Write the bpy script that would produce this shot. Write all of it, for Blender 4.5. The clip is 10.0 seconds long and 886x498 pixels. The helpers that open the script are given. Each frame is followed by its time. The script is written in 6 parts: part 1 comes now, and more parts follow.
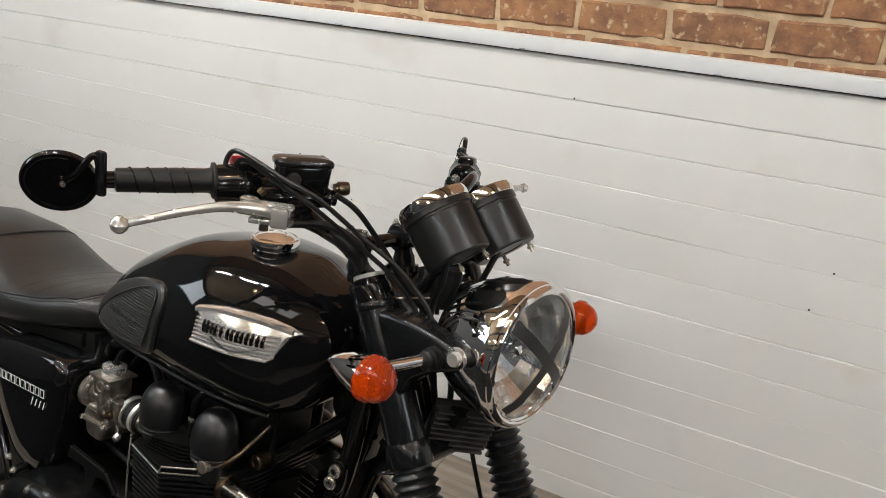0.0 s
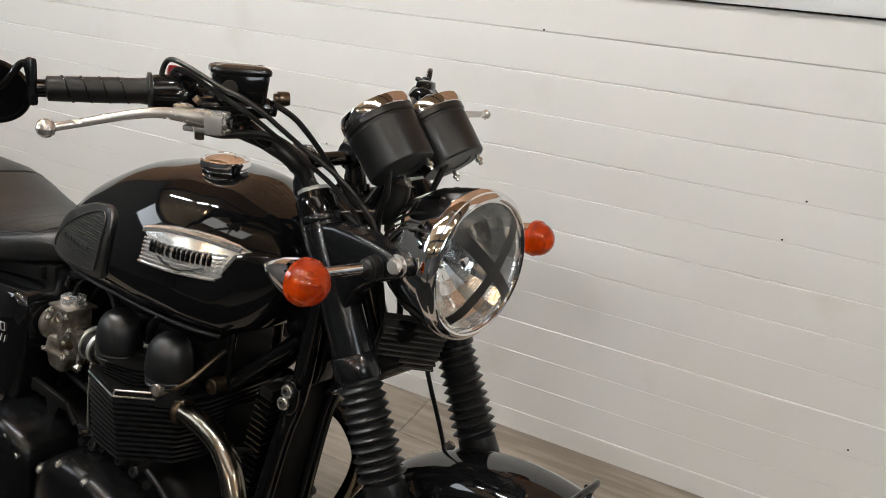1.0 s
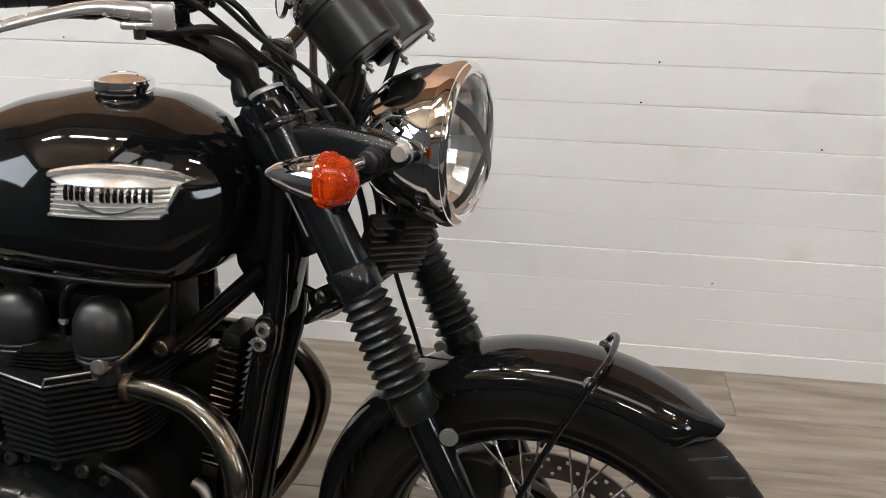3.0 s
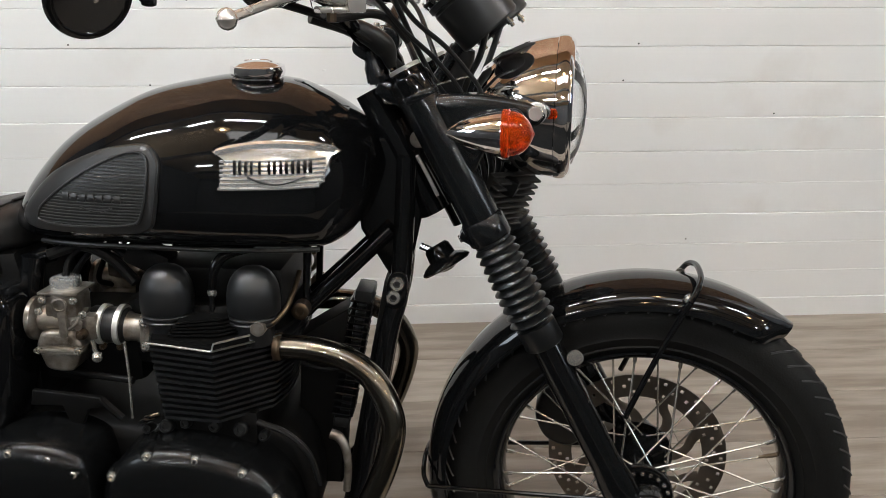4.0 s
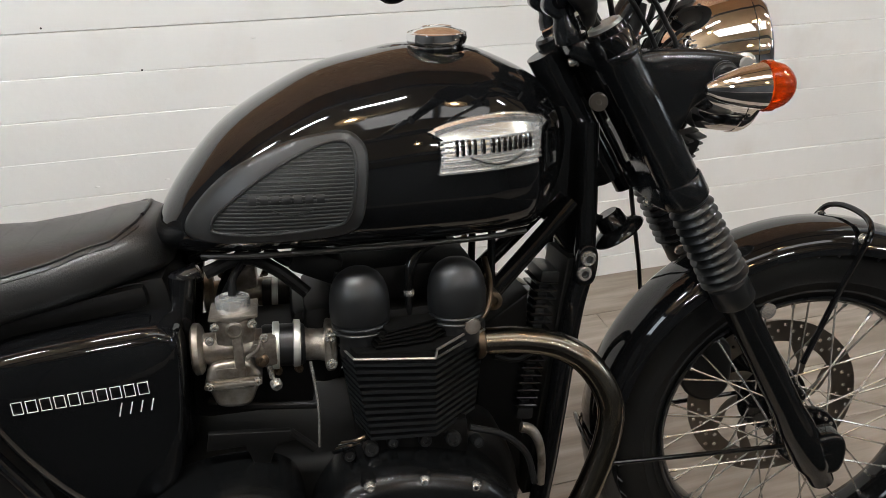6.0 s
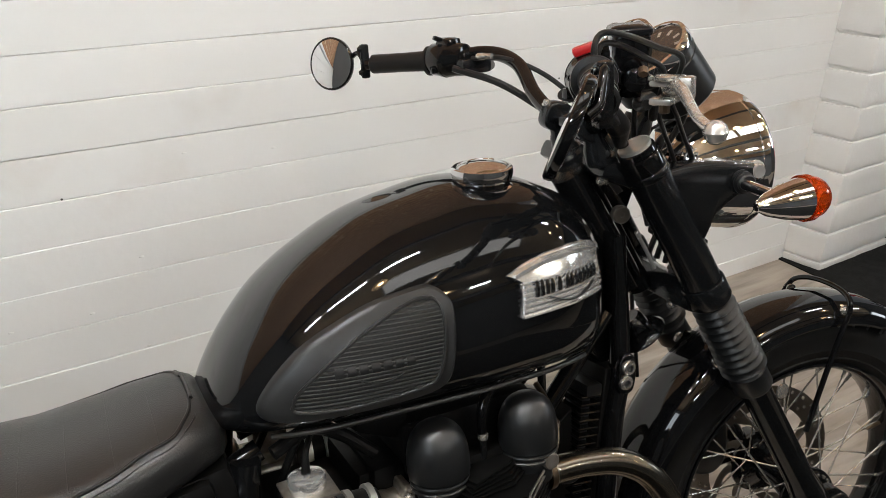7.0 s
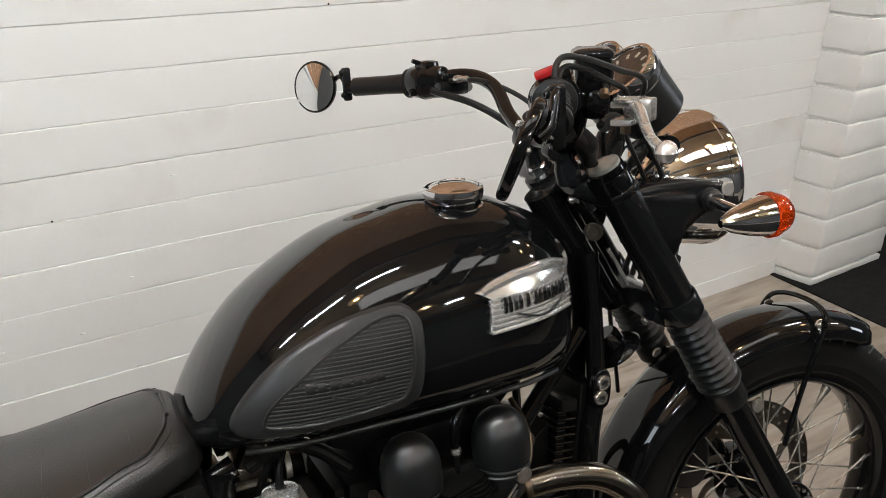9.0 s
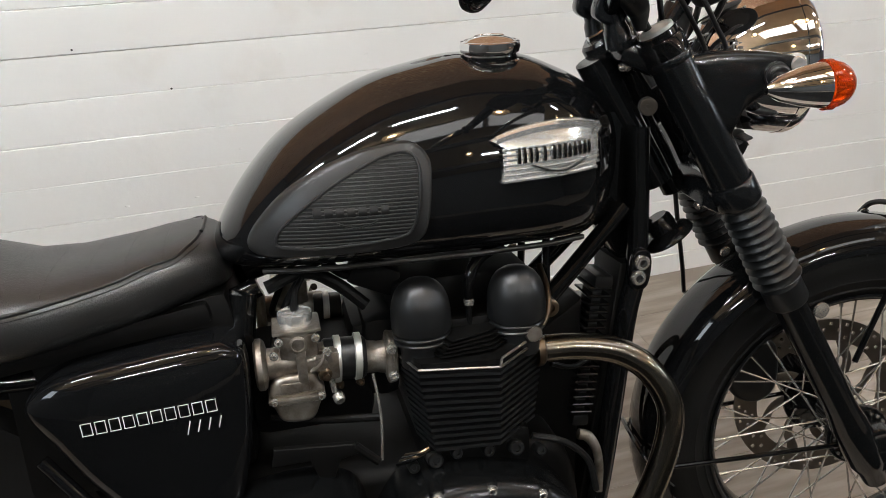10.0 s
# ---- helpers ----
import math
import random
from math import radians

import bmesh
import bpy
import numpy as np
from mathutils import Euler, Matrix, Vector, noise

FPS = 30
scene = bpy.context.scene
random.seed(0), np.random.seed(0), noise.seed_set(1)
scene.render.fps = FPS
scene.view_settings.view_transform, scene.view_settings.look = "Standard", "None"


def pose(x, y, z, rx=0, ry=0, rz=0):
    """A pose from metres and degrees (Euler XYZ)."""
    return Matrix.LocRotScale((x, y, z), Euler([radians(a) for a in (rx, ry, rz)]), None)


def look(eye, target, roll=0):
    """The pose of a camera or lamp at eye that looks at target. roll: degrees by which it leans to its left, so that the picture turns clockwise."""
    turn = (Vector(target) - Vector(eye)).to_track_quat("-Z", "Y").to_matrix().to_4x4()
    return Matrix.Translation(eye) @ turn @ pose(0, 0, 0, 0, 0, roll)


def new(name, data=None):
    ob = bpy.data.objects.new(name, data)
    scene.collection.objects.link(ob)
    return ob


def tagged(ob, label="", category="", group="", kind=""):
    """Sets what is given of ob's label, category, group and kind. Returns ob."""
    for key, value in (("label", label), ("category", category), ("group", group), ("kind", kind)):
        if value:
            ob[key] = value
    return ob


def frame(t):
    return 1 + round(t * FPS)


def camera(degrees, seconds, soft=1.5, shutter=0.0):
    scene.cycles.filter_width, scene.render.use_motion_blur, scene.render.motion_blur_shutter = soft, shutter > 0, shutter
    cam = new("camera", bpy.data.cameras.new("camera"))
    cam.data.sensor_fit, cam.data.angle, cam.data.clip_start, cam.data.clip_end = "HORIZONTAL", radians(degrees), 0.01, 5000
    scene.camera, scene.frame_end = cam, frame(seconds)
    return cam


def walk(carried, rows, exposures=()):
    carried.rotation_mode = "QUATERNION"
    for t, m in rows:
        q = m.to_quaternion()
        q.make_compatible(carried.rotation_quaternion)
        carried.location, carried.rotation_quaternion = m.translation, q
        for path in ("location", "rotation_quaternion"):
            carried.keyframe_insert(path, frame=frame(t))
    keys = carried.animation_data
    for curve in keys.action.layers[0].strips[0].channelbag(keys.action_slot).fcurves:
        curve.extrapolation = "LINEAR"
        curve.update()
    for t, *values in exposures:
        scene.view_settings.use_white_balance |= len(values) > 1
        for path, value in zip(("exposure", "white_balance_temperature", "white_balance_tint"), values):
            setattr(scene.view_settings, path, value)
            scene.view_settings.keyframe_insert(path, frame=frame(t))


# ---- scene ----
cam = camera(59.1, 10.0, soft=0.45)
PATH = [
    (0, (0.802, 0.202, 1.546), (-0.039, 1.838, 0.76), 3.3),
    (0.5, (0.866, 0.224, 1.531), (-0.012, 1.83, 0.727), 2.8),
    (1, (0.897, 0.23, 1.458), (0.051, 1.833, 0.614), 2.3),
    (1.5, (0.906, 0.214, 1.408), (0.143, 1.841, 0.529), 1.7),
    (2, (0.868, 0.198, 1.368), (0.288, 1.875, 0.445), 1.5),
    (2.2, (0.823, 0.197, 1.365), (0.328, 1.893, 0.427), 1.5),
    (3.3, (0.447, 0.089, 1.333), (0.344, 1.843, 0.377), 0.4),
    (3.5, (0.368, 0.033, 1.326), (0.336, 1.801, 0.391), 0.5),
    (4, (0.214, -0.04, 1.344), (0.32, 1.725, 0.41), 0.6),
    (4.5, (0.063, -0.05, 1.338), (0.279, 1.707, 0.408), 0.4),
    (5, (-0.096, -0.041, 1.354), (0.216, 1.677, 0.379), 0.7),
    (5.2, (-0.142, -0.022, 1.347), (0.204, 1.682, 0.359), 0.8),
    (6.3, (-0.377, 0.219, 1.299), (0.26, 1.838, 0.313), 1.0),
    (6.5, (-0.434, 0.268, 1.316), (0.294, 1.859, 0.347), 1.0),
    (7, (-0.552, 0.353, 1.391), (0.402, 1.871, 0.505), 1.3),
    (7.5, (-0.588, 0.371, 1.477), (0.487, 1.853, 0.671), 1.3),
    (8, (-0.595, 0.361, 1.499), (0.532, 1.824, 0.73), 1.3),
    (8.5, (-0.588, 0.348, 1.463), (0.513, 1.822, 0.68), 1.3),
    (9, (-0.528, 0.313, 1.402), (0.428, 1.854, 0.558), 0.7),
    (9.5, (-0.423, 0.239, 1.354), (0.326, 1.852, 0.439), -0.1),
    (10, (-0.382, 0.167, 1.301), (0.155, 1.83, 0.329), -0.6),
]
walk(cam, [(t, look(eye, target, roll)) for t, eye, target, roll in PATH], exposures=((0.0, -0.29, 6480, 10), (1.0, -0.23, 6500, 10), (2.0, -0.08, 6450, 10), (3.5, -0.04, 6280, 10), (5.0, -0.04, 6260, 10), (6.5, -0.08, 6400, 10), (7.5, -0.25, 6430, 10), (8.5, -0.25, 6430, 10), (10.0, -0.07, 6320, 10)))

# ---- light ----
world = bpy.data.worlds.new("world")
scene.world = world
world.use_nodes = True
sky = world.node_tree.nodes.new("ShaderNodeTexSky")
sky.sky_type, sky.sun_disc = "NISHITA", False
sky.sun_elevation, sky.sun_rotation = radians(35), radians(200)
world.node_tree.nodes["Background"].inputs[1].default_value = 0.10
world.node_tree.links.new(sky.outputs[0], world.node_tree.nodes["Background"].inputs[0])


def area_lamp(name, m, sx, sy, watts, colour):
    lamp = bpy.data.lights.new(name, "AREA")
    lamp.shape, lamp.size, lamp.size_y, lamp.energy, lamp.color = "RECTANGLE", sx, sy, watts, colour
    ob = new(name, lamp)
    ob.matrix_world = m
    return ob


# daylight in the windows' openings
area_lamp("window_daylight", pose(-3.12, -0.5, 2.6, 0, -90, 0), 0.96, 1.26, 27, (0.88, 0.95, 1.0))
area_lamp("window_daylight", pose(5.92, -1.0, 2.6, 0, 90, 0), 0.96, 1.06, 30, (0.88, 0.95, 1.0))

# ---- materials ----


def material(name, base, rough=0.5, metal=0.0, coat=0.0, spread=0.0, scale=8.0, bump=0.0, bump_scale=120.0, rough_spread=0.0,
             tone=None, stretch=(1, 1, 1), transmission=0.0, ior=1.5, random=0.0, fine=0.0, coords="Object", emission=0.0, spec=0.5, smear=None):
    """A procedural surface: two scales of colour variation, uneven gloss and fine relief."""
    mat = bpy.data.materials.new(name)
    mat.use_nodes = True
    n, l = mat.node_tree.nodes, mat.node_tree.links
    p = n["Principled BSDF"]
    p.inputs["Roughness"].default_value, p.inputs["Metallic"].default_value = rough, metal
    p.inputs["Coat Weight"].default_value, p.inputs["Coat Roughness"].default_value = coat, 0.03
    p.inputs["Transmission Weight"].default_value, p.inputs["IOR"].default_value = transmission, ior
    p.inputs["Base Color"].default_value = (*base, 1)
    p.inputs["Specular IOR Level"].default_value = spec
    if emission:
        p.inputs["Emission Color"].default_value, p.inputs["Emission Strength"].default_value = (*base, 1), emission
    place = n.new("ShaderNodeTexCoord")
    mapping = n.new("ShaderNodeMapping")
    mapping.inputs["Scale"].default_value = stretch
    l.new(place.outputs[coords], mapping.inputs[0])
    if random:
        info = n.new("ShaderNodeObjectInfo")
        shift = n.new("ShaderNodeMath")
        shift.operation = "MULTIPLY"
        l.new(info.outputs["Random"], shift.inputs[0])
        shift.inputs[1].default_value = 61.0
        l.new(shift.outputs[0], mapping.inputs["Location"])

    def noise_of(size, detail=4.0):
        t = n.new("ShaderNodeTexNoise")
        t.inputs["Scale"].default_value, t.inputs["Detail"].default_value = size, detail
        l.new(mapping.outputs[0], t.inputs["Vector"])
        return t
    if spread or random or fine:
        big, small = noise_of(scale), noise_of(scale * 9)
        ramp = n.new("ShaderNodeMix")
        ramp.data_type = "RGBA"
        tone = tone or tuple(c * 0.55 for c in base)
        ramp.inputs[6].default_value, ramp.inputs[7].default_value = (*base, 1), (*tone, 1)
        add = n.new("ShaderNodeMath")
        add.operation = "MULTIPLY_ADD"
        l.new(small.outputs[0], add.inputs[0])
        add.inputs[1].default_value = fine
        add.inputs[2].default_value = 0.0
        curve = n.new("ShaderNodeMapRange")
        curve.inputs[1].default_value, curve.inputs[2].default_value = 0.35, 0.75
        curve.inputs[3].default_value, curve.inputs[4].default_value = 0.0, spread
        l.new(big.outputs[0], curve.inputs[0])
        total = n.new("ShaderNodeMath")
        l.new(add.outputs[0], total.inputs[0])
        l.new(curve.outputs[0], total.inputs[1])
        if random:
            rnd = n.new("ShaderNodeMath")
            rnd.operation = "MULTIPLY_ADD"
            l.new(info.outputs["Random"], rnd.inputs[0])
            rnd.inputs[1].default_value = random
            l.new(total.outputs[0], rnd.inputs[2])
            total = rnd
        total.use_clamp = True
        l.new(total.outputs[0], ramp.inputs[0])
        last = ramp
        if smear:
            colour, size, low, high = smear
            t = noise_of(size, 8.0)
            m = n.new("ShaderNodeMapRange")
            m.inputs[1].default_value, m.inputs[2].default_value = low, high
            l.new(t.outputs[0], m.inputs[0])
            last = n.new("ShaderNodeMix")
            last.data_type = "RGBA"
            last.inputs[7].default_value = (*colour, 1)
            l.new(ramp.outputs[2], last.inputs[6])
            l.new(m.outputs[0], last.inputs[0])
        l.new(last.outputs[2], p.inputs["Base Color"])
    if rough_spread:
        t = noise_of(scale * 2.3)
        m = n.new("ShaderNodeMapRange")
        m.inputs[3].default_value, m.inputs[4].default_value = rough - rough_spread, rough + rough_spread
        l.new(t.outputs[0], m.inputs[0])
        l.new(m.outputs[0], p.inputs["Roughness"])
    if bump:
        t = noise_of(bump_scale, 6.0)
        b = n.new("ShaderNodeBump")
        b.inputs["Strength"].default_value, b.inputs["Distance"].default_value = bump, 0.002
        l.new(t.outputs[0], b.inputs["Height"])
        l.new(b.outputs[0], p.inputs["Normal"])
    return mat


GLOSS = material("black_gloss_paint", (0.0041, 0.0043, 0.0047), 0.05, spec=0.42, coat=0.15, rough_spread=0.02, scale=6)
SATIN = material("black_satin_coating", (0.0068, 0.0074, 0.0082), 0.19, spec=0.42, rough_spread=0.05, scale=14, bump=0.05, bump_scale=400)
GAUGEBODY = material("satin_black_casing", (0.0085, 0.0088, 0.0090), 0.34, spec=0.5, rough_spread=0.04, scale=10)
FRAME = material("black_frame_coating", (0.0042, 0.0044, 0.0047), 0.09, spec=0.42, rough_spread=0.04, scale=20)
ENGINE = material("black_engine_coating", (0.0070, 0.0072, 0.0073), 0.32, spec=0.34, rough_spread=0.08, scale=25, bump=0.12, bump_scale=500, spread=0.5, tone=(0.010, 0.0095, 0.009))
RUBBER = material("black_rubber", (0.0070, 0.0072, 0.0073), 0.36, spec=0.36, spread=0.6, tone=(0.012, 0.0115, 0.011), scale=18, bump=0.15, bump_scale=300)
BOOT = material("fork_boot_rubber", (0.0078, 0.0086, 0.0092), 0.34, spec=0.42, spread=0.5, tone=(0.010, 0.010, 0.010), scale=18, bump=0.1, bump_scale=300)
TYRE = material("tyre_rubber", (0.005, 0.0049, 0.0048), 0.6, spread=0.6, spec=0.16, tone=(0.010, 0.0098, 0.009), scale=12, bump=0.2, bump_scale=250)
LEATHER = material("black_vinyl", (0.0105, 0.0105, 0.0105), 0.37, spec=0.55, spread=0.5, tone=(0.026, 0.0255, 0.025), scale=9, bump=0.28, bump_scale=420, rough_spread=0.06)
CHROME = material("chrome", (0.82, 0.82, 0.83), 0.04, 1.0, rough_spread=0.02, scale=9)
PADEDGE = material("pad_edge_rubber", (0.018, 0.0184, 0.0187), 0.36, spec=0.45, spread=0.4, tone=(0.025, 0.025, 0.025), scale=16, bump=0.06, bump_scale=260)
PADRUBBER = material("pad_rubber", (0.032, 0.0325, 0.0325), 0.4, spec=0.5, spread=0.4, tone=(0.042, 0.042, 0.042), scale=16, bump=0.08, bump_scale=260)
# near-black with little sheen: the shade of the engine's recesses is in the colour
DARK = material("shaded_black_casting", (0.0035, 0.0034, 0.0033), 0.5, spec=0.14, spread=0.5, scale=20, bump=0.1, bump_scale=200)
DOME = material("black_dome_coating", (0.0072, 0.0076, 0.0081), 0.36, spec=0.55, rough_spread=0.05, scale=18, bump=0.05, bump_scale=400)
COVERS = material("black_cover_coating", (0.0035, 0.0037, 0.0039), 0.25, spec=0.3, rough_spread=0.03, scale=12)
STEEL = material("heat_tinted_steel", (0.205, 0.178, 0.138), 0.2, 1.0, spread=0.9, tone=(0.11, 0.105, 0.10), scale=5, rough_spread=0.08, bump=0.03, bump_scale=200)
ALLOY = material("cast_alloy", (0.42, 0.385, 0.34), 0.4, 0.85, spread=1.0, tone=(0.12, 0.095, 0.07), scale=38, fine=0.25, bump=0.25, bump_scale=350, rough_spread=0.1)
LEVER = material("polished_alloy", (0.66, 0.64, 0.61), 0.25, 0.72, spread=0.5, tone=(0.42, 0.4, 0.37), scale=30, rough_spread=0.08)
CLAMP = material("zinc_clamp", (0.62, 0.62, 0.58), 0.4, 0.7, spread=0.4, scale=40)
DUSTY = material("dusty_black", (0.014, 0.0135, 0.013), 0.5, spec=0.3, spread=0.9, tone=(0.05, 0.045, 0.04), scale=35, bump=0.2, bump_scale=300)
BOLT = material("bolt_steel", (0.62, 0.60, 0.56), 0.25, 0.8, spread=0.6, tone=(0.35, 0.32, 0.28), scale=60)
BRASS = material("aged_brass", (0.17, 0.125, 0.085), 0.38, 1.0, spread=0.6, scale=40)
ORANGE = material("orange_lens", (1.0, 0.105, 0.002), 0.05, transmission=0.75, coat=0.2, spread=0.6, tone=(0.62, 0.035, 0.003), scale=60, fine=0.15, bump=0.12, bump_scale=240)
LENS = material("lamp_glass", (0.97, 0.98, 0.98), 0.02, transmission=1.0, ior=1.1)
POLISHED = material("polished_badge", (0.90, 0.89, 0.87), 0.19, 0.82, rough_spread=0.03, scale=40)
GLASS = material("clear_glass", (0.96, 0.97, 0.97), 0.02, transmission=1.0, ior=1.45)
REFLECTOR = material("lamp_reflector", (0.88, 0.88, 0.87), 0.13, 0.92, bump=0.25, bump_scale=60, rough_spread=0.06)
TAPE = material("black_tape", (0.012, 0.012, 0.012), 0.45, bump=0.08, bump_scale=300)
MIRROR = material("mirror_glass", (0.88, 0.88, 0.88), 0.01, 1.0)
SILVERLINE = material("machined_edge", (0.55, 0.54, 0.52), 0.3, 1.0, spread=0.4, scale=60)
WHITEPRINT = material("white_print", (0.75, 0.75, 0.73), 0.4)
RED = material("red_plastic", (0.40, 0.012, 0.014), 0.3, spread=0.4, scale=60)
REDPAINT = material("red_paint", (0.5, 0.015, 0.015), 0.3, coat=0.3, spread=0.3, scale=10)
DISC = material("drilled_steel", (0.17, 0.145, 0.12), 0.4, 0.85, spread=0.7, tone=(0.10, 0.085, 0.07), scale=20, bump=0.05)
DIAL = material("dial_face", (0.03, 0.03, 0.03), 0.5)
WALLPAINT = material("white_wall_paint", (0.79, 0.785, 0.772), 0.42, spread=0.35, tone=(0.70, 0.69, 0.665), scale=1.7, fine=0.06, bump=0.16, bump_scale=55, rough_spread=0.1, random=0.12, smear=((0.62, 0.57, 0.52), 2.6, 0.62, 0.86))
BLOCKPAINT = material("painted_block", (0.80, 0.79, 0.77), 0.55, spread=0.3, tone=(0.68, 0.665, 0.64), scale=7, fine=0.06, bump=0.6, bump_scale=70, random=0.1)
TRIMPAINT = material("grey_trim_paint", (0.74, 0.755, 0.76), 0.4, spread=0.4, tone=(0.60, 0.61, 0.62), scale=5, fine=0.06, bump=0.12, bump_scale=60)
GREYWALL = material("grey_wall_paint", (0.36, 0.40, 0.45), 0.6, spread=0.4, scale=2, bump=0.1, bump_scale=60)
BRICK = material("old_brick", (0.46, 0.225, 0.10), 0.9, spread=0.8, tone=(0.20, 0.10, 0.058), scale=24, fine=0.5, bump=1.0, bump_scale=110, random=0.3, smear=((0.50, 0.35, 0.21), 55.0, 0.58, 0.70))
MORTAR = material("mortar", (0.58, 0.44, 0.28), 0.95, spread=0.7, tone=(0.27, 0.18, 0.11), scale=18, fine=0.3, bump=1.0, bump_scale=60)
FLOORWOOD = material("grey_laminate", (0.37, 0.318, 0.268), 0.33, spread=1.0, tone=(0.20, 0.165, 0.132), scale=3.0, fine=0.3, stretch=(1.2, 11, 1), bump=0.06, bump_scale=60, random=0.3, rough_spread=0.08)
MAT_RUBBER = material("black_mat", (0.006, 0.006, 0.006), 0.8, spec=0.15, spread=0.5, tone=(0.02, 0.02, 0.02), scale=30, bump=0.6, bump_scale=300)
CEILING = material("ceiling_paint", (0.62, 0.43, 0.25), 0.7, spread=0.4, scale=2)
SHOPWALL = material("shop_wall_paint", (0.075, 0.078, 0.080), 0.7, spread=0.4, scale=1.5)
BEAM = material("dark_steel_beam", (0.05, 0.045, 0.04), 0.5, spread=0.4, scale=5)
STRIP = material("strip_light_tube", (0.965, 0.985, 0.97), 0.4, emission=440)
WARMLAMP = material("warm_lamp_glow", (1.0, 0.66, 0.34), 0.4, emission=120)
DIFFUSER = material("light_diffuser", (1.0, 0.97, 0.93), 0.5, emission=3.4)
SEAM = material("dark_joint", (0.05, 0.05, 0.048), 0.8, spread=0.4, scale=20)

# ---- mesh helpers ----


def link(name, bm, mat, sharp=35):
    me = bpy.data.meshes.new(name)
    bmesh.ops.recalc_face_normals(bm, faces=bm.faces)
    bm.to_mesh(me)
    bm.free()
    me.materials.append(mat)
    me.polygons.foreach_set("use_smooth", [True] * len(me.polygons))
    me.set_sharp_from_angle(angle=radians(sharp))
    return new(name, me)


def part(name, bm, mat, parent, label="", m=None, sharp=35):
    ob = link(name, bm, mat, sharp)
    ob.parent = parent
    if m is not None:
        ob.matrix_basis = m
    if label:
        ob["label"] = label
    return ob


def share(ob, m, parent=None):
    """Another object on the same mesh, under the same parent."""
    c = ob.copy()
    scene.collection.objects.link(c)
    c.parent = parent or ob.parent
    c.matrix_basis = m
    return c


def axis_matrix(at, direction, up=(0, 0, 1)):
    """A pose whose z runs along direction."""
    z = Vector(direction).normalized()
    x = Vector(up).cross(z)
    if x.length < 1e-4:
        x = Vector((1, 0, 0))
    x.normalize()
    y = z.cross(x)
    m = Matrix((x, y, z)).transposed().to_4x4()
    m.translation = at
    return m


def join(*bms):
    out = bms[0]
    for b in bms[1:]:
        me = bpy.data.meshes.new("tmp")
        b.to_mesh(me)
        out.from_mesh(me)
        bpy.data.meshes.remove(me)
        b.free()
    return out


def box(size, at=(0, 0, 0), bevel=0.003, turn=None, seg=2):
    bm = bmesh.new()
    bmesh.ops.create_cube(bm, size=1)
    bmesh.ops.scale(bm, vec=size, verts=bm.verts)
    if bevel:
        bmesh.ops.bevel(bm, geom=list(bm.edges), offset=bevel, segments=seg, profile=0.6, affect="EDGES")
    m = Matrix.Translation(at) @ (turn or Matrix())
    bmesh.ops.transform(bm, matrix=m, verts=bm.verts)
    return bm


def lathe(profile, m=None, seg=32, ends="cap"):
    """profile: rows of (radius, height) along z; ends: cap, open, or ring (closed like a hoop)."""
    bm = bmesh.new()
    rings = []
    for r, h in profile:
        if r < 1e-5:
            rings.append([bm.verts.new((0, 0, h))])
        else:
            rings.append([bm.verts.new((r * math.cos(2 * math.pi * i / seg), r * math.sin(2 * math.pi * i / seg), h)) for i in range(seg)])
    for a, b in zip(rings, rings[1:] + (rings[:1] if ends == "ring" else [])):
        for i in range(seg):
            j = (i + 1) % seg
            if len(a) == 1 and len(b) == 1:
                continue
            if len(a) == 1:
                bm.faces.new((a[0], b[i], b[j]))
            elif len(b) == 1:
                bm.faces.new((a[i], b[0], a[j]))
            else:
                bm.faces.new((a[i], b[i], b[j], a[j]))
    for ring in (rings[0], rings[-1]) if ends == "cap" else ():
        if len(ring) > 2:
            bm.faces.new(ring)
    if m is not None:
        bmesh.ops.transform(bm, matrix=m, verts=bm.verts)
    return bm


def smooth_line(points, steps=8):
    """Catmull-Rom through the points."""
    pts = [Vector(p) for p in points]
    if len(pts) < 3:
        return pts
    ext = [2 * pts[0] - pts[1], *pts, 2 * pts[-1] - pts[-2]]
    out = []
    for a, b, c, d in zip(ext, ext[1:], ext[2:], ext[3:]):
        for k in range(steps):
            t = k / steps
            out.append(0.5 * (2 * b + (c - a) * t + (2 * a - 5 * b + 4 * c - d) * t * t + (3 * b - a - 3 * c + d) * t ** 3))
    out.append(pts[-1])
    return out


def tube(points, radius, seg=12, steps=8, smooth=True):
    """A round bar along a line; radius may be a list, one for each given point."""
    line = smooth_line(points, steps) if smooth else [Vector(p) for p in points]
    n = len(line)
    if isinstance(radius, (int, float)):
        radii = [radius] * n
    else:
        radii = [float(np.interp(i / (n - 1), np.linspace(0, 1, len(radius)), radius)) for i in range(n)]
    bm = bmesh.new()
    rings, up = [], None
    for i, p in enumerate(line):
        d = (line[min(i + 1, n - 1)] - line[max(i - 1, 0)]).normalized()
        if up is None:
            up = d.orthogonal().normalized()
        up = (up - d * up.dot(d)).normalized()
        side = d.cross(up)
        rings.append([bm.verts.new(p + radii[i] * (math.cos(2 * math.pi * k / seg) * up + math.sin(2 * math.pi * k / seg) * side)) for k in range(seg)])
    for a, b in zip(rings, rings[1:]):
        for k in range(seg):
            bm.faces.new((a[k], a[(k + 1) % seg], b[(k + 1) % seg], b[k]))
    bm.faces.new(rings[0])
    bm.faces.new(rings[-1])
    return bm


